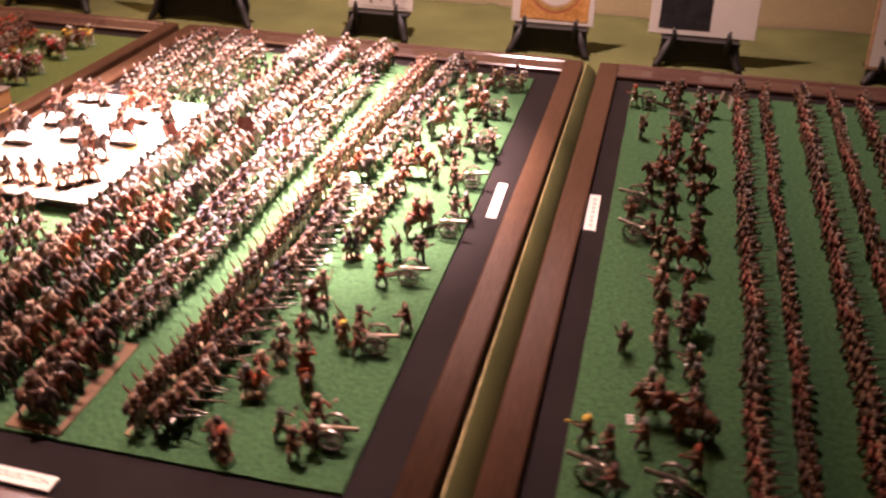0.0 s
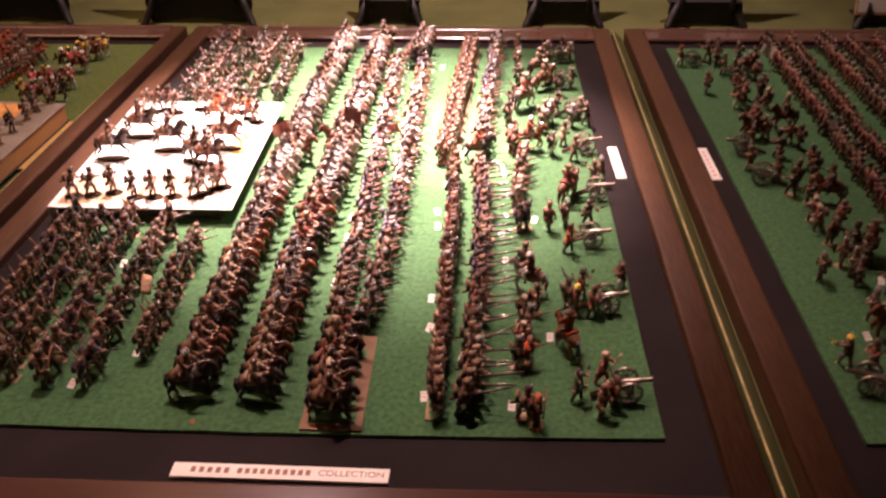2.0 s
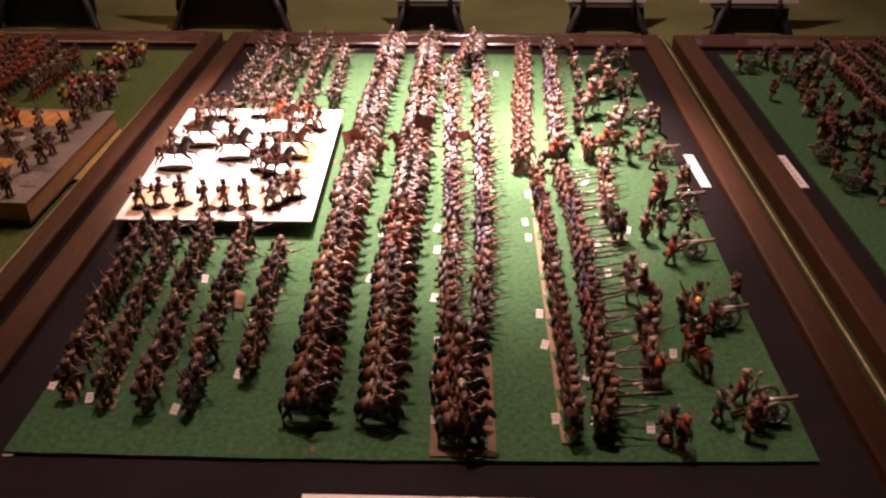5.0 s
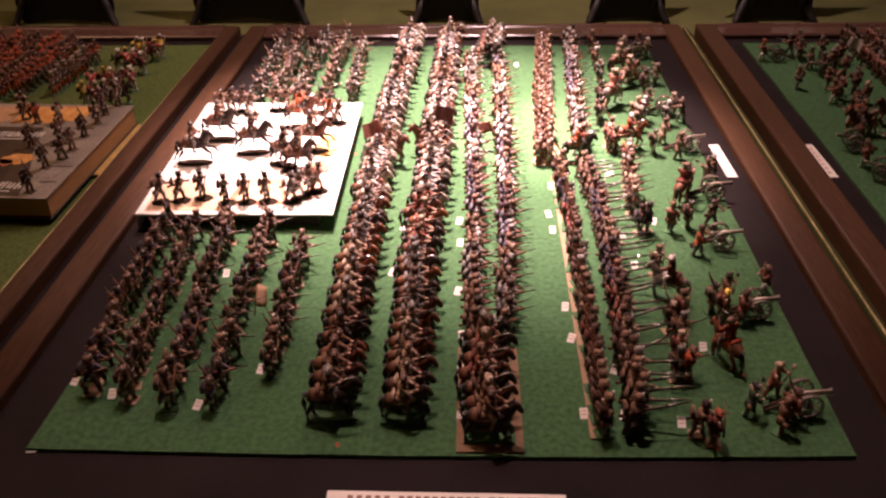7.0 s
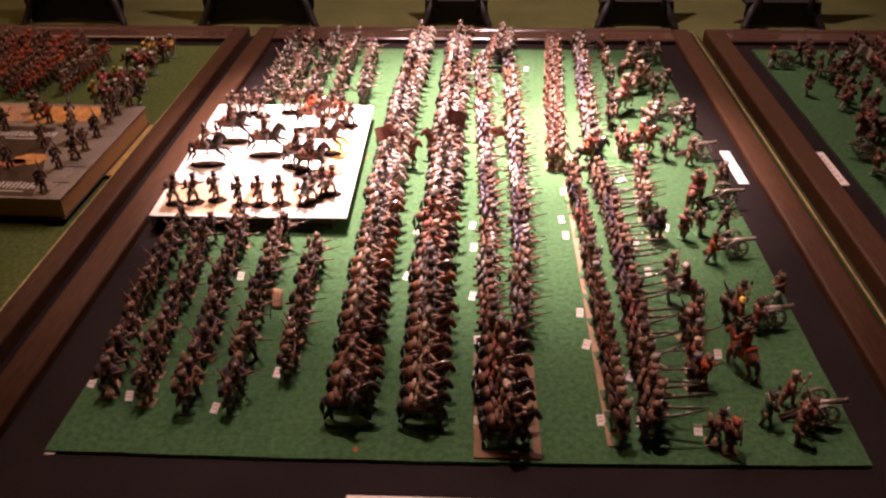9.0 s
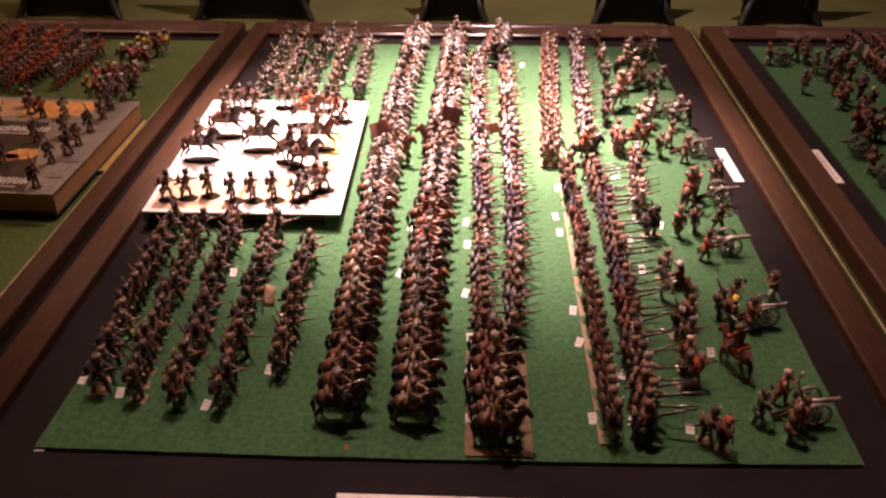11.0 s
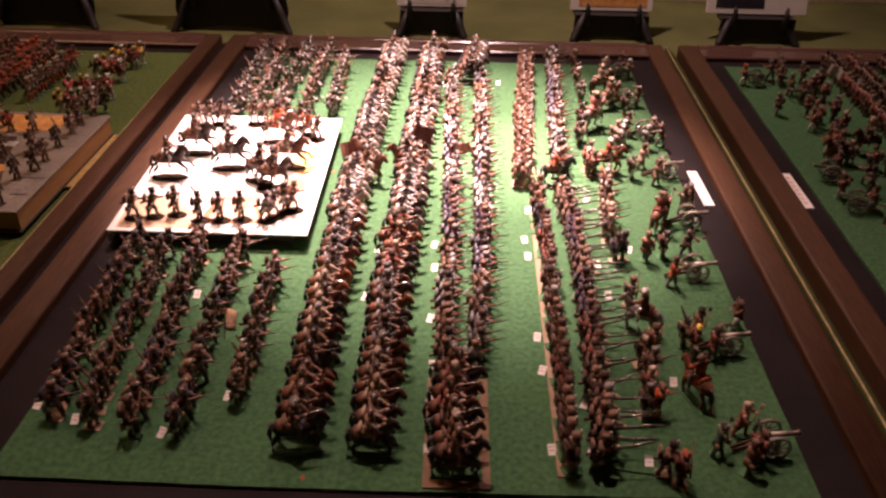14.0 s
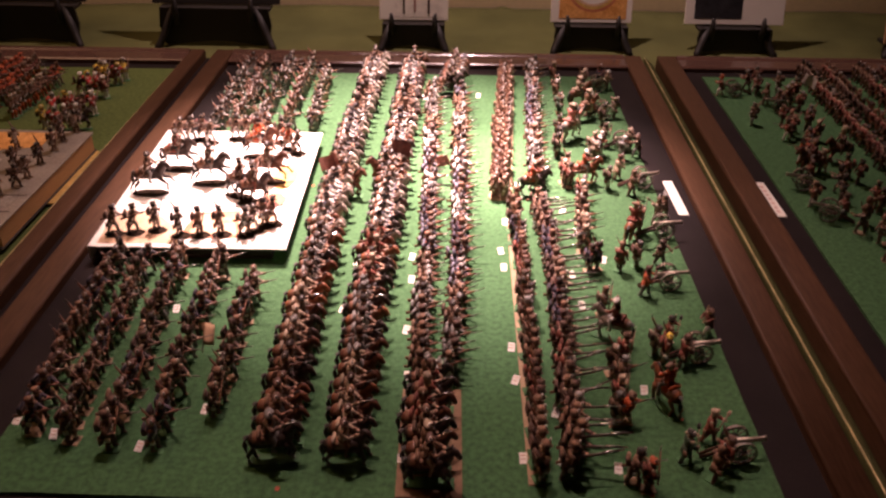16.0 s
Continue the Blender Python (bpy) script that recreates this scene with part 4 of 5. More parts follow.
SCATTERED = ((0.509, 0.012, 5, U("red", "brown", "bicorne", pose_name="port", hats="orange")), (0.499, 0.020, -8, U("brown", "dark", "shako", pose_name="level", hats="black")),
             (0.504, 0.085, 4, U("orange", "white", "bicorne", pose_name="level", hats="brown")), (0.496, 0.083, 8, U("brown", "white", "shako", pose_name="shoulder", hats="grey")), (0.501, 0.104, 0, U("red", "grey", "shako", pose_name="port", hats="tan")),
             (0.503, 0.147, 12, U("brown", "dark", "bicorne", pose_name="shoulder", hats="tan")), (0.515, 0.162, -6, U("red", "dark", "shako", pose_name="port", hats="dark")), (0.506, 0.129, 6, U("brown", "grey", "shako", pose_name="level", hats="grey")),
             (0.507, 0.235, 0, U("brown", "dark", "shako", pose_name="port", hats="brown")), (0.505, 0.314, 0, U("navy", "dark", "shako", pose_name="shoulder", hats="black")), (0.513, 0.318, 20, U("navy", "navy", "shako", pose_name="shoulder", hats="black")),
             (0.537, 0.318, 60, U("red", "dark", "shako", pose_name="port", hats="brown")),
             (0.503, 0.353, 0, U("brown", "brown", "shako", pose_name="shoulder", hats="tan")), (0.504, 0.367, 0, U("dark", "brown", "shako", pose_name="level", hats="brown")), (0.506, 0.383, 0, U("brown", "tan", "bicorne", pose_name="level", hats="tan")),
             (0.507, 0.398, 0, U("tan", "brown", "shako", pose_name="level", hats="brown")), (0.508, 0.413, 0, U("brown", "white", "bearskin", pose_name="shoulder", hats="dark")), (0.510, 0.429, 0, U("brown", "tan", "bearskin", pose_name="level", hats="brown")),
             (0.512, 0.444, 0, U("white", "brown", "shako", pose_name="level", hats="tan")), (0.514, 0.460, 0, U("red", "white", "shako", pose_name="shoulder", hats="white")), (0.516, 0.476, 0, U("orange", "tan", "bicorne", pose_name="level", hats="grey")),
             (0.503, 0.506, 0, U("red", "dark", "shako", pose_name="level", hats="black")), (0.500, 0.520, 8, U("red", "brown", "bicorne", pose_name="port", hats="tan")), (0.504, 0.534, 0, U("brown", "white", "shako", pose_name="shoulder", hats="dark")),
             (0.498, 0.594, 0, U("dark", "red", "shako", pose_name="port", hats="black")), (0.501, 0.609, 0, U("dark", "dark", "bearskin", pose_name="shoulder", hats="black")), (0.506, 0.655, 0, U("dark", "dark", "shako", pose_name="shoulder", hats="black")),
             (0.516, 0.722, 0, U("green", "dark", "shako", pose_name="shoulder", hats="black")), (0.516, 0.745, 20, U("green", "grey", "bicorne", pose_name="port", hats="black")), (0.518, 0.795, 0, U("brown", "white", "shako", pose_name="shoulder", hats="white")),
             (0.518, 0.812, 0, U("dark", "grey", "shako", pose_name="shoulder", hats="dark")), (0.520, 0.868, 0, U("red", "white", "bearskin", pose_name="shoulder", hats="tan")),
             (0.551, 0.592, 15, U("white", "white", "bicorne", pose_name="level", hats="white")), (0.557, 0.603, -25, U("orange", "white", "shako", pose_name="shoulder", hats="white")), (0.545, 0.600, 10, U("tan", "brown", "shako", pose_name="level", hats="tan")),
             (0.560, 0.832, 0, U("dark", "grey", "shako", pose_name="shoulder", hats="tan")), (0.545, 0.571, 40, U("tan", "white", "bicorne", pose_name="port", hats="tan")))
for x, y, yaw, kit in SCATTERED:
    foot(x, y, yaw, group="scattered toy soldiers", base="card" if y < 0.54 and x < 0.52 else "green", **kit)
for x, y, yaw, hide, gait, kit in ((0.541, 0.104, 115, "chestnut", "walk", U("orange", "grey", "bicorne", hats="brown")), (0.512, 0.197, 150, "grey", "walk", U("red", "white", "bicorne", hats="white")),
                                   (0.561, 0.382, 60, "chestnut", "walk", U("red", "red", "bicorne", hats="brown")), (0.458, 0.484, 6, "black", "walk", U("orange", "tan", "bicorne", hats="tan")), (0.524, 0.518, 5, "chestnut", "walk", U("orange", "white", "bicorne", hats="white")),
                                   (0.522, 0.648, 50, "grey", "walk", U("pink", "tan", "bicorne", hats="tan")), (0.554, 0.722, 40, "chestnut", "walk", U("brown", "tan", "bicorne", hats="tan")),
                                   (0.548, 0.775, 30, "bay", "walk", U("tan", "grey", "bicorne", hats="tan"))):
    rider(x, y, yaw, hide=hide, gait=gait, group="scattered toy horsemen", size=1.12 if hide == "grey" and y > 0.6 else 0.96, **kit)
# standard bearers among the files
for x, y, yaw, flag in ((0.234, 0.474, 0, "red"), (0.281, 0.505, 180, "red")):
    rider(x, y, yaw, pose_name="flag", coat="brown", legs="white", head="bicorne", flag=flag, size=1.02, hide="bay", group="long files of toy cavalry")
for x, y, flag in ((0.364, 0.520, "pink"),):
    foot(x, y, -20, size=0.85, pose_name="flag", coat="dark", legs="grey", head="shako", flag=flag, group="close files of toy infantry")

# small tan cards lying and leaning among the loose files
for x, y, lean, yaw in ((0.028, 0.068, 28, 20), (0.079, 0.205, 8, 30)):
    bm = bmesh.new()
    box(bm, (0, 0.0065, 0), (0.010, 0.013, 0.0007), bevel=0.0001)
    tagged(part("loose_card", bm, TANCLOTH, at=pose(x, y, 0.0006, lean, 0, yaw)), "small tan card lying between toy soldiers", "card", group="loose tan cards")

# a tan flag hanging from a leaning staff among the loose files
toy_flag = tagged(new("toy_flag"), "small tan flag hanging from a staff among toy soldiers", "toy flag")
toy_flag.matrix_basis = pose(0.140, 0.168, 0, 0, 0, 12)
bm = bmesh.new()
tube(bm, [(-0.004, 0, 0), (0.002, 0, 0.034)], [0.0006, 0.0005], 5)
part("staff", bm, STOCK, toy_flag)
bm = bmesh.new()
rows = [[bm.verts.new((0.0018 + 0.0088 * u - 0.0024 * v, 0.0008 * math.sin(5 * u + 3 * v) - 0.012 * v, 0.033 - 0.003 * u - 0.0145 * v)) for u in (0, 0.25, 0.5, 0.75, 1)] for v in (0, 0.25, 0.5, 0.75, 1)]
for a, b in zip(rows, rows[1:]):
    for k in range(4):
        bm.faces.new((a[k], a[k + 1], b[k + 1], b[k])).smooth = True
flag_cloth = part("flag", bm, TANCLOTH, toy_flag)
flag_cloth.modifiers.new("thickness", "SOLIDIFY").thickness = 0.0006

# a folded white paper corner under the felt
bm = bmesh.new()
prism(bm, [(-0.001, -0.0025), (0.006, -0.0022), (0.008, 0.001), (-0.001, 0.003)], -0.003, -0.0022)
tagged(part("paper_corner", bm, CARD, at=pose(0.001, 0.0, 0)), "white paper corner showing under green felt", "paper")

# loose scraps of red on the felt
for x, y in ((0.232, 0.006), (0.552, 0.090), (0.512, 0.006), (0.19, 0.5)):
    bm = bmesh.new()
    prism(bm, [(0.0025 * math.cos(k) * rnd.uniform(0.6, 1.1), 0.0025 * math.sin(k) * rnd.uniform(0.6, 1.1)) for k in range(6)], 0.0, 0.0006)
    tagged(part("paper_scrap", bm, COAT["orange"], at=pose(x, y, 0)), "small orange-red paper scrap on green felt", "paper scrap", group="paper scraps")


# ---- small white tags leaning beside the files ----
def tag(x, y, yaw):
    bm = bmesh.new()
    box(bm, (0, 0, 0.0045), (0.0062, 0.0006, 0.0090), bevel=0.0001)
    t = tagged(part("name_tag", bm, CARD, at=pose(x, y, 0.0003, -64, 0, yaw)), "small white card tag leaning beside toy soldiers", "card tag", group="white card tags")
    for k in range(2):
        slab("print_bar", (0, -0.00045, 0.0036 + 0.003 * k), (0.0042, 0.0002, 0.0006), INK_TAN, t)


for x, y in ((0.008, 0.070), (0.045, 0.054), (0.116, 0.042), (0.157, 0.086), (0.113, 0.286), (0.077, 0.248), (0.323, 0.032), (0.418, 0.036), (0.447, 0.035), (0.490, 0.027), (0.447, 0.089), (0.416, 0.130),
             (0.416, 0.176), (0.416, 0.312), (0.422, 0.409), (0.350, 0.150), (0.324, 0.133), (0.322, 0.092), (0.527, 0.119), (0.254, 0.232), (0.154, 0.166), (0.095, 0.228), (0.260, 0.318), (0.320, 0.286), (0.415, 0.345),
             (0.318, 0.33), (0.318, 0.20), (0.163, 0.64), (0.318, 0.79), (0.40, 0.80), (0.44, 0.50), (0.49, 0.44), (0.487, 0.30), (0.522, 0.33), (0.49, 0.245), (0.815, 0.13), (0.85, 0.38), (0.86, 0.22)):
    tag(x, y, rnd.uniform(-25, 15))


# ---- printed labels on the black mats ----
def lettering(text, size, material, parent, at):
    cu = bpy.data.curves.new("lettering", "FONT")
    cu.body, cu.size, cu.extrude, cu.align_y = text, size, 0.0001, "CENTER"
    ob = new("lettering", cu)
    me = bpy.data.meshes.new_from_object(ob)
    bpy.data.objects.remove(ob)
    me.materials.append(material)
    ob = new("lettering", me)
    ob.parent, ob.matrix_basis = parent, at
    return ob


def plate(name, label, c, s, at):
    return tagged(slab(name, c, s, CARD, bevel=0.0004, at=at), label, "printed label")


front = plate("printed_label", "long white printed label on the black mat", (0, 0, 0), (0.166, 0.0145, 0.0022), pose(0.3135, -0.0455, -0.0012, -2, 0, -0.6))
x = -0.069
for w in (0.032, 0.058):
    n = int(w / 0.0055)
    for k in range(n):
        slab("print_bar", (x + w * (k + 0.4) / n, 0.0002, 0.00118), (0.0036, 0.0055, 0.0002), INK_RED, front)
    x += w + 0.004
lettering("COLLECTION", 0.0082, INK_RED, front, pose(x, 0.0003, 0.00118))
for lx, lw, bars in ((0.6334, 0.0120, 0), (0.7479, 0.0136, 7)):
    p = plate("printed_label", "small white printed label on the black mat", (0, 0, 0), (lw, 0.088, 0.0016), pose(lx, 0.487, -0.0022, 0, 0, 1.2 if not bars else 0.8))
    for k in range(bars):
        slab("print_bar", (0.0005, -0.032 + 0.0105 * k, 0.00085), (0.0042, 0.0066, 0.0002), INK_PINK, p)


# ---- the white book and the figures on it ----
def book(name, label, c, s, cover, parts_label, block=PAGES):
    """A closed book lying flat: two boards, a spine and the page block set back from the edges."""
    b = tagged(new(name), label, "book")
    (cx, cy, cz), (sx, sy, sz) = c, s
    b.matrix_basis = pose(cx, cy, cz)
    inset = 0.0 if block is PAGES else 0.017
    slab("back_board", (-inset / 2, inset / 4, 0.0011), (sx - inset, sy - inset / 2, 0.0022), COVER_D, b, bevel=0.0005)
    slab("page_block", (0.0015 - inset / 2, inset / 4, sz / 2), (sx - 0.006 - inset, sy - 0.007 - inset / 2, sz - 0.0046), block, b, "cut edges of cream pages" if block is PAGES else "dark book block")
    front_board = slab("front_board", (0, 0, sz - 0.0011), (sx, sy, 0.0022), cover, b, parts_label, bevel=0.0006)
    slab("spine", (-sx / 2 + 0.001, 0, sz / 2), (0.0022, sy - 0.001, sz - 0.0045), cover, b)
    return b, front_board


WBX, WBY, WBZ = 0.0835, 0.470, 0.018
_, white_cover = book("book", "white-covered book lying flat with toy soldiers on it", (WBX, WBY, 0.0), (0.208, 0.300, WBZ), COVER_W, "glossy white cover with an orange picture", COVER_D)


def print_patch(outline, mat, parent, z, h=0.0003):
    bm = bmesh.new()
    prism(bm, outline, z, z + h)
    return part("printed_picture", bm, mat, parent)


def blot(cx, cy, rx, ry, seed, n=18):
    return [(cx + rx * (1 + 0.35 * noise.noise((k * 0.8, seed, 0))) * math.cos(k * math.tau / n), cy + ry * (1 + 0.35 * noise.noise((k * 0.8, seed, 5))) * math.sin(k * math.tau / n)) for k in range(n)]


def on_cover(*points):
    """World points on the white book, in its own axes."""
    return [(x - WBX, y - WBY) for x, y in points]


print_patch(on_cover((-0.012, 0.326), (0.078, 0.328), (0.070, 0.352), (0.058, 0.366), (0.040, 0.384), (0.020, 0.394), (-0.006, 0.398), (-0.014, 0.360)), INK_PEACH, white_cover, WBZ)
print_patch(on_cover((0.070, 0.338), (0.136, 0.340), (0.128, 0.370), (0.124, 0.402), (0.078, 0.395), (0.072, 0.366)), INK_SALMON, white_cover, WBZ)
print_patch(on_cover((0.078, 0.345), (0.130, 0.347), (0.123, 0.372), (0.118, 0.396), (0.084, 0.390), (0.080, 0.366)), INK_PEACH, white_cover, WBZ + 0.0003)
print_patch(on_cover((0.100, 0.370), (0.124, 0.372), (0.118, 0.396), (0.098, 0.393)), INK_TAN, white_cover, WBZ + 0.0006)
print_patch(blot(0.160 - WBX, 0.487 - WBY, 0.015, 0.034, 3), INK_TAN, white_cover, WBZ)
print_patch(blot(0.160 - WBX, 0.487 - WBY, 0.0135, 0.031, 3), INK_PALE, white_cover, WBZ + 0.0003)
print_patch(blot(0.155 - WBX, 0.428 - WBY, 0.016, 0.017, 4), INK_SALMON, white_cover, WBZ)
print_patch(blot(0.150 - WBX, 0.372 - WBY, 0.020, 0.022, 6), INK_PEACH, white_cover, WBZ + 0.0002)
BK = dict(group="toy soldiers on the white book", on="a white book", z=WBZ + 0.0006)
for x, y, yaw, kit in ((-0.001, 0.347, 0, U("brown", "grey", "shako", pose_name="level")), (0.019, 0.350, 10, U("brown", "grey", "shako", pose_name="level")), (0.042, 0.356, 0, U("dark", "grey", "shako", pose_name="port")),
                       (0.070, 0.345, 10, U("dark", "dark", "shako", pose_name="shoulder")), (0.091, 0.347, 0, U("brown", "dark", "shako", pose_name="port")), (0.113, 0.349, 0, U("brown", "brown", "shako", pose_name="shoulder")),
                       (0.139, 0.348, 0, U("grey", "brown", "shako", pose_name="level")), (0.146, 0.357, 0, U("brown", "white", "bicorne", pose_name="level")), (0.156, 0.369, 0, U("brown", "brown", "shako", pose_name="port")), (0.164, 0.373, 0, U("red", "brown", "shako", pose_name="level")),
                       (0.006, 0.588, 0, U("brown", "white", "bicorne", pose_name="level")), (0.020, 0.588, 0, U("brown", "grey", "shako", pose_name="level")), (0.033, 0.594, 0, U("red", "white", "shako", pose_name="level")), (0.046, 0.583, 0, U("brown", "white", "bicorne", pose_name="level")),
                       (0.076, 0.597, 0, U("brown", "white", "shako", pose_name="level")), (0.091, 0.597, 0, U("brown", "grey", "bicorne", pose_name="port")), (0.102, 0.604, 0, U("red", "white", "shako", pose_name="level")), (0.122, 0.590, 0, U("brown", "white", "shako", pose_name="shoulder")),
                       (0.150, 0.568, 0, U("orange", "brown", "shako", pose_name="level")), (0.163, 0.555, 0, U("brown", "brown", "bicorne", pose_name="level")), (0.136, 0.589, 0, U("brown", "orange", "shako", pose_name="level"))):
    foot(x, y, yaw, **BK, **dict(kit, base="book"))
for x, y, yaw, gait, hide, kit in ((0.011, 0.443, 4, "gallop", "black", U("brown", "grey", "bicorne", pose_name="sabre")), (0.074, 0.470, 6, "gallop", "black", U("dark", "grey", "bicorne", pose_name="port")), (0.025, 0.507, 4, "gallop", "black", U("red", "grey", "bicorne", pose_name="port")),
                                   (0.117, 0.437, -20, "walk", "black", U("dark", "dark", "shako", pose_name="port")), (0.142, 0.476, 0, "gallop", "bay", U("brown", "white", "bicorne", pose_name="port")), (0.118, 0.545, 2, "gallop", "bay", U("orange", "white", "shako", pose_name="sabre")), (0.134, 0.424, 10, "walk", "black", U("dark", "red", "shako", pose_name="port"))):
    rider(x, y, yaw, gait=gait, hide=hide, size=1.04 if gait == "gallop" else 0.96, **BK, **dict(kit, base="book"))

# ---- the tray of books: two stacked books, figures on and behind them ----
lower_book, _ = book("book", "thin tan booklet under a larger grey book", (0, 0, 0), (0.160, 0.145, 0.0048), INK_PALE, "yellowish tan cover")
lower_book.matrix_basis = pose(-0.1815, 0.5095, 0, 0, 0, -0.9)
grey_book, grey_cover = book("book", "thick grey-covered book with white titles and figures on it", (0, 0, 0), (0.224, 0.252, 0.026), COVER_G, "glossy grey picture cover")
grey_book.matrix_basis = pose(-0.2215, 0.460, 0.005, 0, 0, -2.5)
GZ = 0.026
print_patch([(-0.11, -0.124), (0.080, -0.122), (0.070, -0.085), (0.061, -0.056), (0.046, -0.02), (0.036, 0.018), (0.026, 0.052), (-0.11, 0.054)], INK_DARK, grey_cover, GZ)
print_patch(blot(0.036, -0.036, 0.020, 0.014, 8), INK_ORANGE, grey_cover, GZ + 0.0003)
print_patch(blot(0.020, -0.046, 0.016, 0.010, 9), INK_SALMON, grey_cover, GZ + 0.0003)
print_patch([(-0.025, 0.066), (0.020, 0.064), (0.066, 0.076), (0.062, 0.119), (-0.020, 0.116)], INK_ORANGE, grey_cover, GZ)
print_patch([(-0.11, 0.066), (-0.030, 0.066), (-0.024, 0.116), (-0.11, 0.118)], INK_TAN, grey_cover, GZ)
for x0, y0, n in ((-0.104, 0.030, 7), (-0.036, 0.030, 8), (0.030, -0.100, 5)):
    for k in range(n):
        h = 0.0130 + 0.0015 * (k * 7 % 3)
        for lean in (0, 1):
            slab("title_bar", (x0 + 0.0094 * k + 0.0046 * lean, y0 + 0.001 * ((k + lean) % 2), GZ + 0.0006), (0.0022, h, 0.0004), INK_WHITE, grey_cover)
        slab("title_bar", (x0 + 0.0094 * k + 0.0023, y0 + 0.004 * (k % 3 - 1), GZ + 0.0007), (0.0050, 0.0022, 0.0004), INK_WHITE, grey_cover)
    slab("title_bar", (x0 + 0.0044 * n, y0 - 0.0125, GZ + 0.0006), (0.0052 * n, 0.0022, 0.0004), INK_WHITE, grey_cover)
print_patch(blot(0.060, 0.045, 0.028, 0.012, 12), INK_GREY, grey_cover, GZ)
print_patch(blot(0.088, -0.060, 0.012, 0.045, 13), INK_GREY, grey_cover, GZ)
for y, x0, x1 in ((-0.052, 0.074, 0.108), (-0.090, 0.088, 0.106), (0.012, 0.052, 0.080), (0.050, 0.040, 0.090)):
    print_patch([(x0, y - 0.0012), (x1, y), (x1, y + 0.002), (x0, y + 0.0008)], INK_DARK, grey_cover, GZ + 0.0004)
LB = dict(group="toy soldiers on the grey book", on="a grey book", z=0.0313)
for x, y, coat in ((-0.138, 0.344, "dark"), (-0.145, 0.401, "dark"), (-0.135, 0.424, "brown"), (-0.133, 0.448, "brown"), (-0.158, 0.473, "brown"), (-0.133, 0.485, "dark"), (-0.185, 0.456, "brown"), (-0.132, 0.524, "brown"), (-0.179, 0.527, "tan"),
                   (-0.131, 0.551, "dark"), (-0.139, 0.562, "brown"), (-0.207, 0.525, "orange"), (-0.226, 0.537, "tan"), (-0.125, 0.580, "tan"), (-0.240, 0.560, "tan"), (-0.200, 0.40, "dark"), (-0.25, 0.50, "dark")):
    foot(x, y, rnd.uniform(-25, 25), coat=coat, legs="brown", head=rnd.choice(("shako", "bicorne")), pose_name=rnd.choice(("port", "shoulder", "level")), base="earth", size=0.88, **LB)
for k, (x, y) in enumerate(((-0.203, 0.657), (-0.185, 0.650), (-0.171, 0.655), (-0.155, 0.657), (-0.206, 0.701), (-0.193, 0.706), (-0.179, 0.699), (-0.165, 0.702), (-0.154, 0.710), (-0.201, 0.787), (-0.188, 0.790), (-0.172, 0.780), (-0.160, 0.776), (-0.187, 0.837), (-0.174, 0.828), (-0.160, 0.834), (-0.155, 0.852))):
    kit = dict(coat=("yellow", "scarlet", "dark", "dark", "scarlet", "orange", "scarlet", "red", "scarlet", "dark", "scarlet", "scarlet", "red", "yellow", "yellow", "scarlet", "yellow")[k], legs="white", hats=("yellow", "bright", "bright", "bright", "bright")[k % 5])
    if k in (2, 3, 6, 11, 14):
        rider(x, y, 10 + rnd.uniform(-15, 15), head="bicorne", hide=("chestnut", "black")[k % 2], pose_name="port", size=0.82, group="bright toy horsemen", **kit)
    else:
        foot(x, y, 10 + rnd.uniform(-20, 20), head=("bicorne", "helmet", "shako")[k % 3], pose_name=("port", "level")[k % 2], size=1.12, group="bright toy infantry", **kit)
ORANGE = [U("orange", "brown", "bicorne", hats="orange"), U("red", "orange", "shako", hats="brown")]
column([(-0.262, 0.694), (-0.252, 0.835)], 0.0125, foot, [U("brown", "orange", hats="tan"), U("orange", "tan", hats="brown")], 9, "orange toy infantry", poses=("level", "shoulder"))
for k in range(6):
    x = -0.304 - 0.030 * k
    column([(x, 0.682), (x + 0.004, 0.885)], 0.0152, foot, ORANGE[k % 2:] + ORANGE[:k % 2], 9, "orange toy infantry", poses=("level", "shoulder"))

# ---- the red army ----
RED = [U("red", "dark"), U("dark", "dark", "bearskin"), U("red", "brown"), U("brown", "dark"), U("red", "dark", "bicorne")]
for k, (x0, x1) in enumerate(((0.829, 0.836), (0.858, 0.874))):
    y = 0.105 + 0.02 * k
    while y < 0.90:
        n = rnd.randint(1, 3)
        kit = dict(RED[rnd.randrange(5)], hats=rnd.choice(("black", "grey", "brown", "dark", "tan")))
        for i in range(n):
            x = x0 + (x1 - x0) * y + rnd.gauss(0, 0.0050)
            if k and rnd.random() < 0.22:
                rider(x, y, 180 + rnd.uniform(-30, 30), hide=rnd.choice(("bay", "chestnut", "black")), pose_name=rnd.choice(("sabre", "port")), group="red toy cavalry", **kit)
                y += 0.012
            else:
                foot(x, y, 180 + rnd.uniform(-40, 40), pose_name=rnd.choice(("port", "shoulder", "gunner", "level")), base=rnd.choice(("green", "card", "green")), group="red toy infantry", **kit)
            y += rnd.uniform(0.016, 0.024)
        y += rnd.uniform(0.010, 0.040)
for k, cx in enumerate((0.909, 0.946, 0.998, 1.041, 1.084, 1.126)):
    column([(cx, 0.03), (cx + 0.006, 0.293), (cx + 0.016, 0.905)], 0.0125 if k < 4 else 0.0165, foot, RED[k % 4:] + RED[:k % 4], 11, "red toy infantry files", 0.86, name="toy_redcoat" if k < 3 else "toy_grenadier", pose_name="shoulder" if k % 2 else "level")
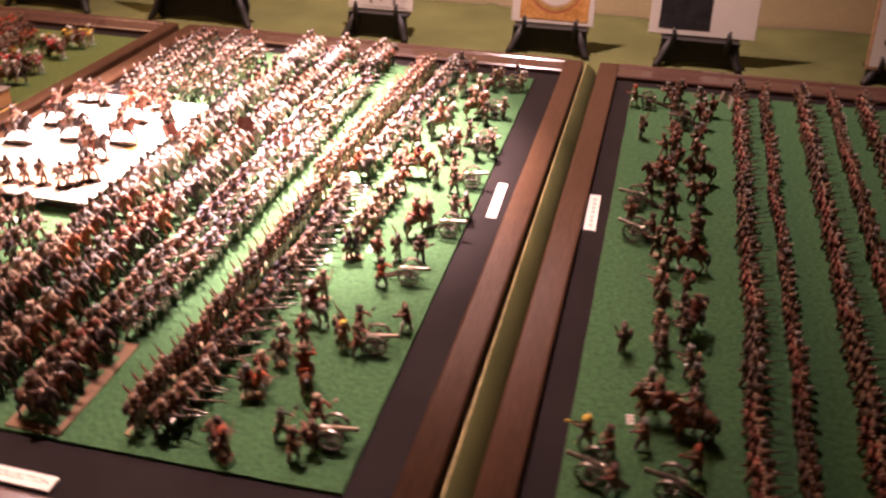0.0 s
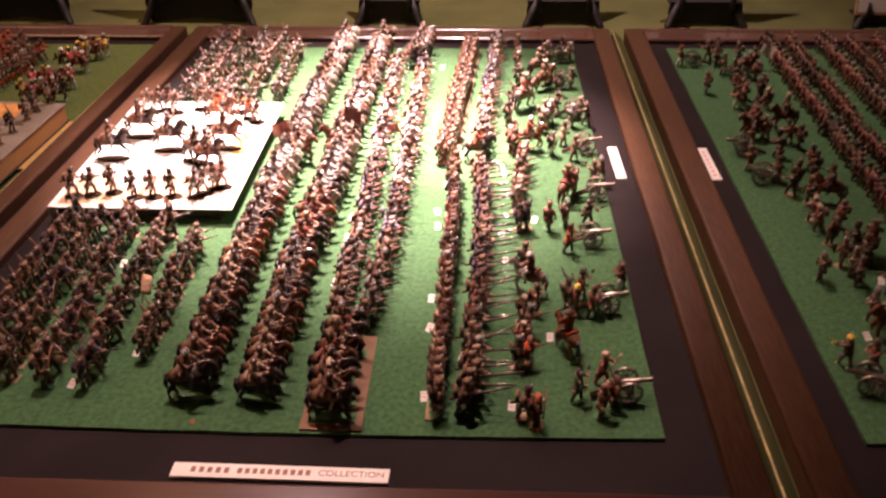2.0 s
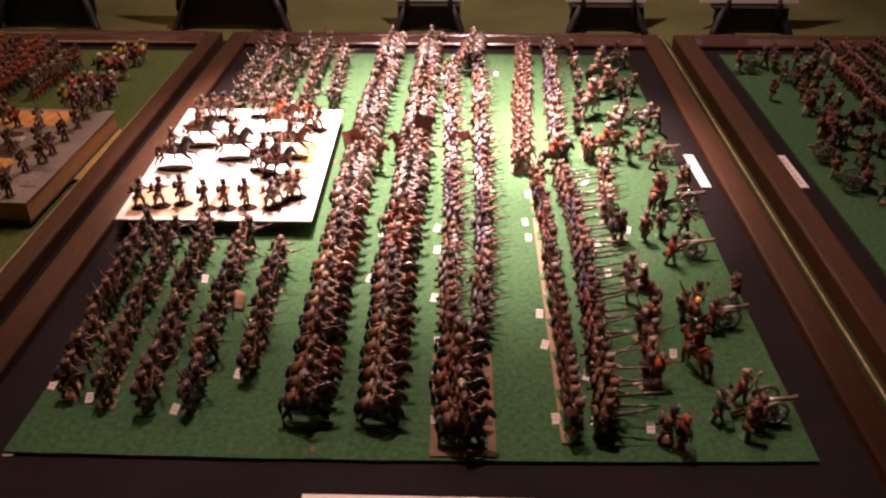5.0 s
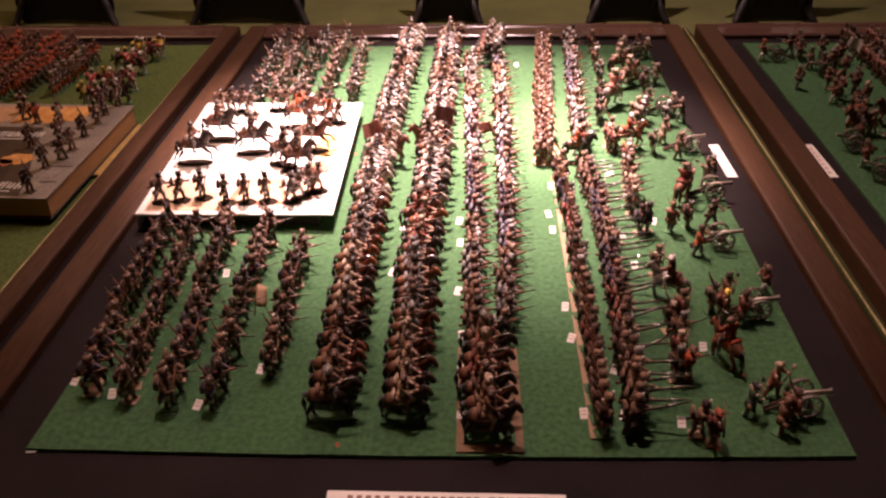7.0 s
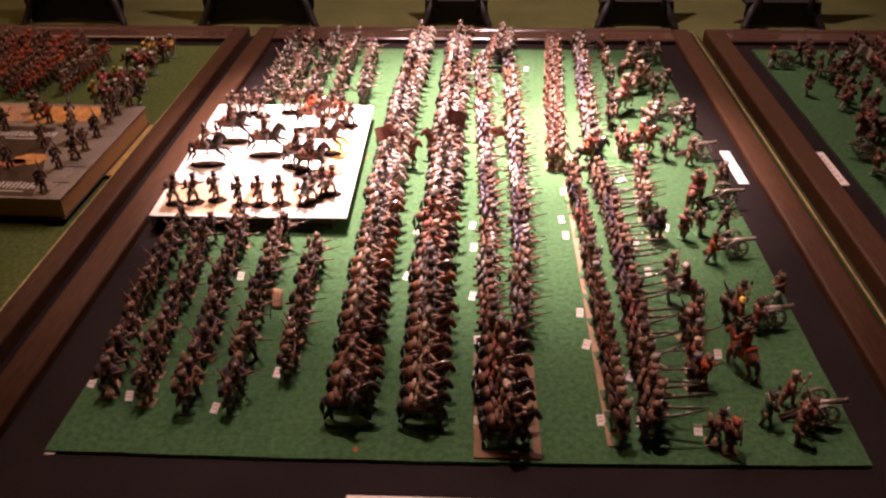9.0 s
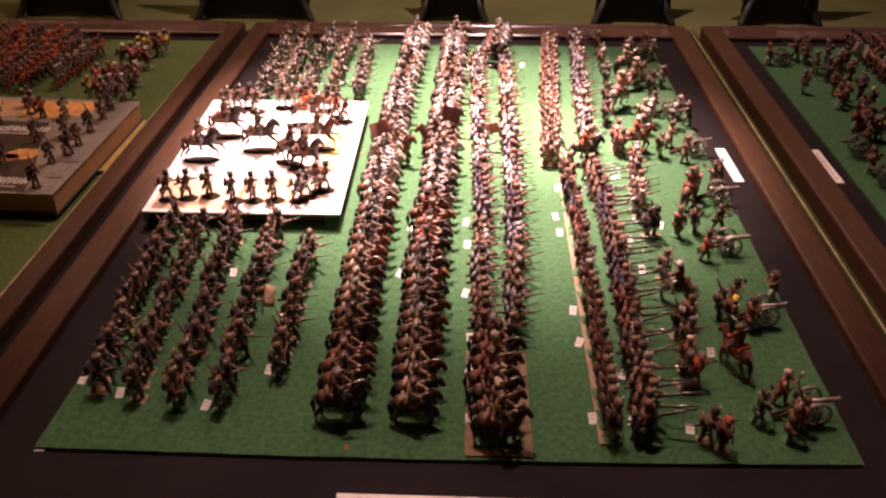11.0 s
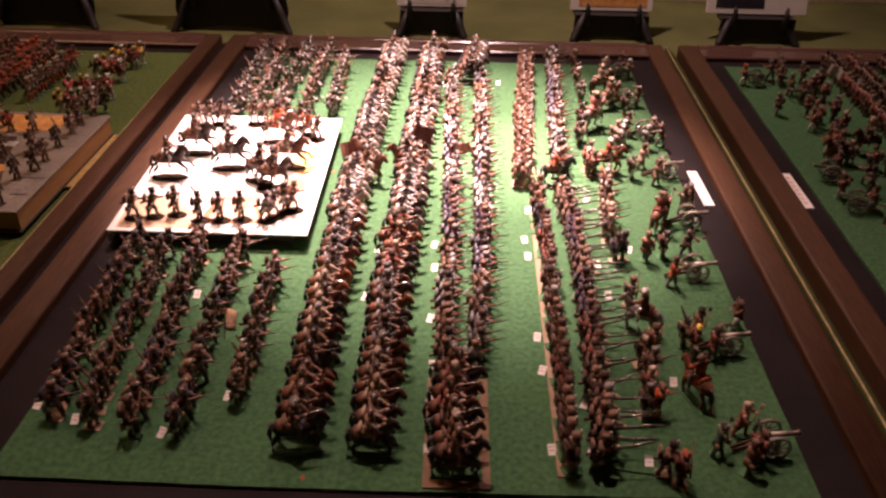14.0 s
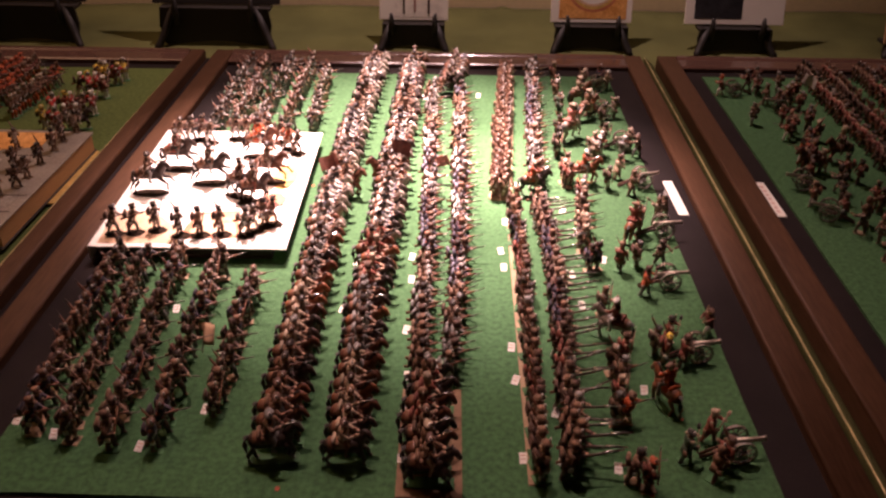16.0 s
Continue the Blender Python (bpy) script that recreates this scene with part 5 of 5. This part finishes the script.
for x, y, yaw, kit in ((0.801, 0.226, 170, U("dark", "dark", "bicorne", pose_name="port")), (0.791, 0.711, 200, U("dark", "grey", "shako", pose_name="shoulder")), (0.775, 0.826, 180, U("red", "white", "shako", pose_name="gunner", hats="orange")), (0.817, 0.437, 180, U("red", "grey", "shako", pose_name="gunner")),
                       (0.810, 0.530, 180, U("red", "white", "bicorne", pose_name="gunner")), (0.791, 0.466, 160, U("red", "grey", "shako", pose_name="port")), (0.781, 0.096, 150, U("brown", "grey", "bicorne", pose_name="gunner", hats="yellow")), (0.806, 0.050, 190, U("red", "grey", "bicorne", pose_name="gunner")),
                       (0.800, 0.088, 200, U("red", "dark", "shako", pose_name="gunner")), (0.835, 0.843, 170, U("red", "white", "shako", pose_name="gunner")), (0.824, 0.660, 180, U("red", "white", "shako", pose_name="level")), (0.820, 0.589, 180, U("orange", "white", "helmet", pose_name="level")), (0.866, 0.085, 170, U("red", "grey", "bicorne", pose_name="gunner", hats="orange"))):
    foot(x, y, yaw, group="red toy gun crews", **dict(dict(hats="dark"), **kit))
for x, y, yaw, hide in ((0.835, 0.140, 190, "bay"), (0.862, 0.134, 170, "chestnut"), (0.862, 0.268, 60, "grey"), (0.821, 0.560, 185, "bay")):
    rider(x, y, yaw, hide=hide, coat="red", legs="grey", head="bicorne", hats="brown", pose_name="rein", group="red toy cavalry")
foot(0.886, 0.815, 150, pose_name="flag", coat="red", legs="white", head="shako", flag="white", group="red toy infantry files")


# ---- pictures on black easels along the back ----
def easel(x, y, w, h):
    """A squat black display easel: an arched front web, splayed front feet, hooks, two raked uprights and a rear prop."""
    e = tagged(new("display_easel"), "small black display easel on olive cloth", "easel", group="black display easels")
    e.matrix_basis = pose(x, y, TOP)
    half = w * 0.46
    for side in (1, -1):
        bm = bmesh.new()
        tube(bm, [(side * half * 0.72, -0.040, h), (side * half * 0.86, -0.050, h * 0.45), (side * half * 0.98, -0.060, 0.006), (side * half * 1.03, -0.066, 0.0035)], [(0.008, 0.006), (0.008, 0.007), (0.007, 0.006), (0.004, 0.003)], 8)
        part("front_foot", bm, BLACKMETAL, e)
        bm = bmesh.new()
        tube(bm, [(side * half * 0.72, -0.034, 0.004), (side * half * 0.6, 0.03, 0.16)], [0.005, 0.004], 6)
        part("upright", bm, BLACKMETAL, e)
        bm = bmesh.new()
        tube(bm, [(side * w * 0.30, -0.046, h * 0.6), (side * w * 0.30, -0.052, h), (side * w * 0.30, -0.049, h + 0.016), (side * w * 0.31, -0.046, h + 0.020)], [0.0060, 0.0055, 0.0038, 0.0026], 7)
        part("hook", bm, BLACKMETAL, e)
    bm = bmesh.new()
    n = 12
    low = [(-half * 0.9 + 1.8 * half * k / n, 0.004 + (h * 0.10) * math.sin(math.pi * k / n) ** 2) for k in range(n + 1)]
    outline = low + [(half * 0.97, h * 0.55), (half * 0.93, h), (-half * 0.93, h), (-half * 0.97, h * 0.55)]
    prism(bm, outline, 0.0, 0.006)
    part("front_web", bm, BLACKMETAL, e, "", pose(0, -0.040, 0, 90))
    slab("ledge", (0, -0.026, h - 0.004), (w * 0.88, 0.030, 0.006), BLACKMETAL, e, bevel=0.0015)
    bm = bmesh.new()
    tube(bm, [(0, 0.03, 0.16), (0, 0.085, 0.003)], [0.004, 0.004], 6)
    part("prop", bm, BLACKMETAL, e)
    return e


def panel(label, x, y, z, w, h, edge, inner, lean=14):
    """A mounted picture leaning on its easel: card border and printed fields (x0, y0, x1, y1, material) in parts of its size."""
    p = tagged(slab("mounted_picture", (0, 0, h / 2), (w, 0.005, h), edge, bevel=0.0008, at=pose(x, y, z, -lean)), label, "picture", group="pictures on easels")
    for k, (x0, y0, x1, y1, mat) in enumerate(inner):
        slab("printed_field", ((x0 + x1 - 1) * w / 2, -0.0027 - 0.0003 * k, (y0 + y1) * h / 2), ((x1 - x0) * w, 0.0004, (y1 - y0) * h), mat, p)
    return p


PY = 1.112
for x, w, h in ((0.610, 0.150, 0.046), (0.290, 0.128, 0.046), (0.868, 0.150, 0.046), (-0.065, 0.225, 0.070), (-0.400, 0.20, 0.070), (1.20, 0.14, 0.026)):
    easel(x, PY + 0.016, w, h)
orange_panel = panel("orange picture with a cream centre on a black easel", 0.610, PY - 0.006, 0.0275, 0.146, 0.20, CARD, [(0.10, 0.035, 0.93, 0.97, INK_ORANGE), (0.36, 0.27, 0.39, 0.36, INK_DARK), (0.40, 0.30, 0.43, 0.34, INK_DARK), (0.66, 0.29, 0.69, 0.38, INK_DARK), (0.70, 0.33, 0.73, 0.36, INK_DARK)])
for k, (rx, rz, ink) in enumerate(((0.054, 0.062, INK_SALMON), (0.050, 0.057, INK_PALE), (0.046, 0.052, INK_PEACH), (0.043, 0.048, CARD))):
    bm = bmesh.new()
    prism(bm, [(rx * math.cos(i * math.tau / 32), rz * math.sin(i * math.tau / 32)) for i in range(32)], 0, 0.0004)
    part("printed_field", bm, ink, orange_panel, "", pose(0.002, -0.0026 - 0.00008 * k, 0.080, 90))
panel("white printed sheet with stripes on a black easel", 0.290, PY - 0.006, 0.0275, 0.124, 0.18, CARD, [(0.22, 0.03, 0.92, 0.4, INK_WHITE), (0.34, 0.06, 0.37, 0.36, INK_DARK), (0.5, 0.08, 0.53, 0.3, INK_RED), (0.7, 0.06, 0.73, 0.34, INK_DARK)])
panel("white card with a dark picture on a black easel", 0.868, PY - 0.006, 0.0275, 0.178, 0.20, CARD, [(0.09, 0.05, 0.57, 0.95, BLACKPIC)])
panel("black framed tan picture with white mount on an easel", -0.065, PY - 0.006, 0.0515, 0.23, 0.20, BLACKMETAL, [(0.07, 0.09, 0.93, 0.93, CARD), (0.12, 0.15, 0.88, 0.90, INK_TAN)])
panel("dark framed picture on a black easel", -0.400, PY - 0.006, 0.0515, 0.20, 0.20, BLACKMETAL, [(0.05, 0.08, 0.92, 0.95, INK_PEACH)])
p = panel("beige picture with a dark oval on a black easel", 1.235, PY - 0.03, 0.004, 0.20, 0.24, INK_TAN, [(0.02, 0.02, 0.98, 0.98, CARD)])
bm = bmesh.new()
prism(bm, [(0.05 * math.cos(k * math.tau / 24), 0.013 * math.sin(k * math.tau / 24)) for k in range(24)], 0, 0.0004)
part("printed_field", bm, INK_DARK, p, "dark printed oval", pose(-0.03, -0.0033, 0.045, 90))
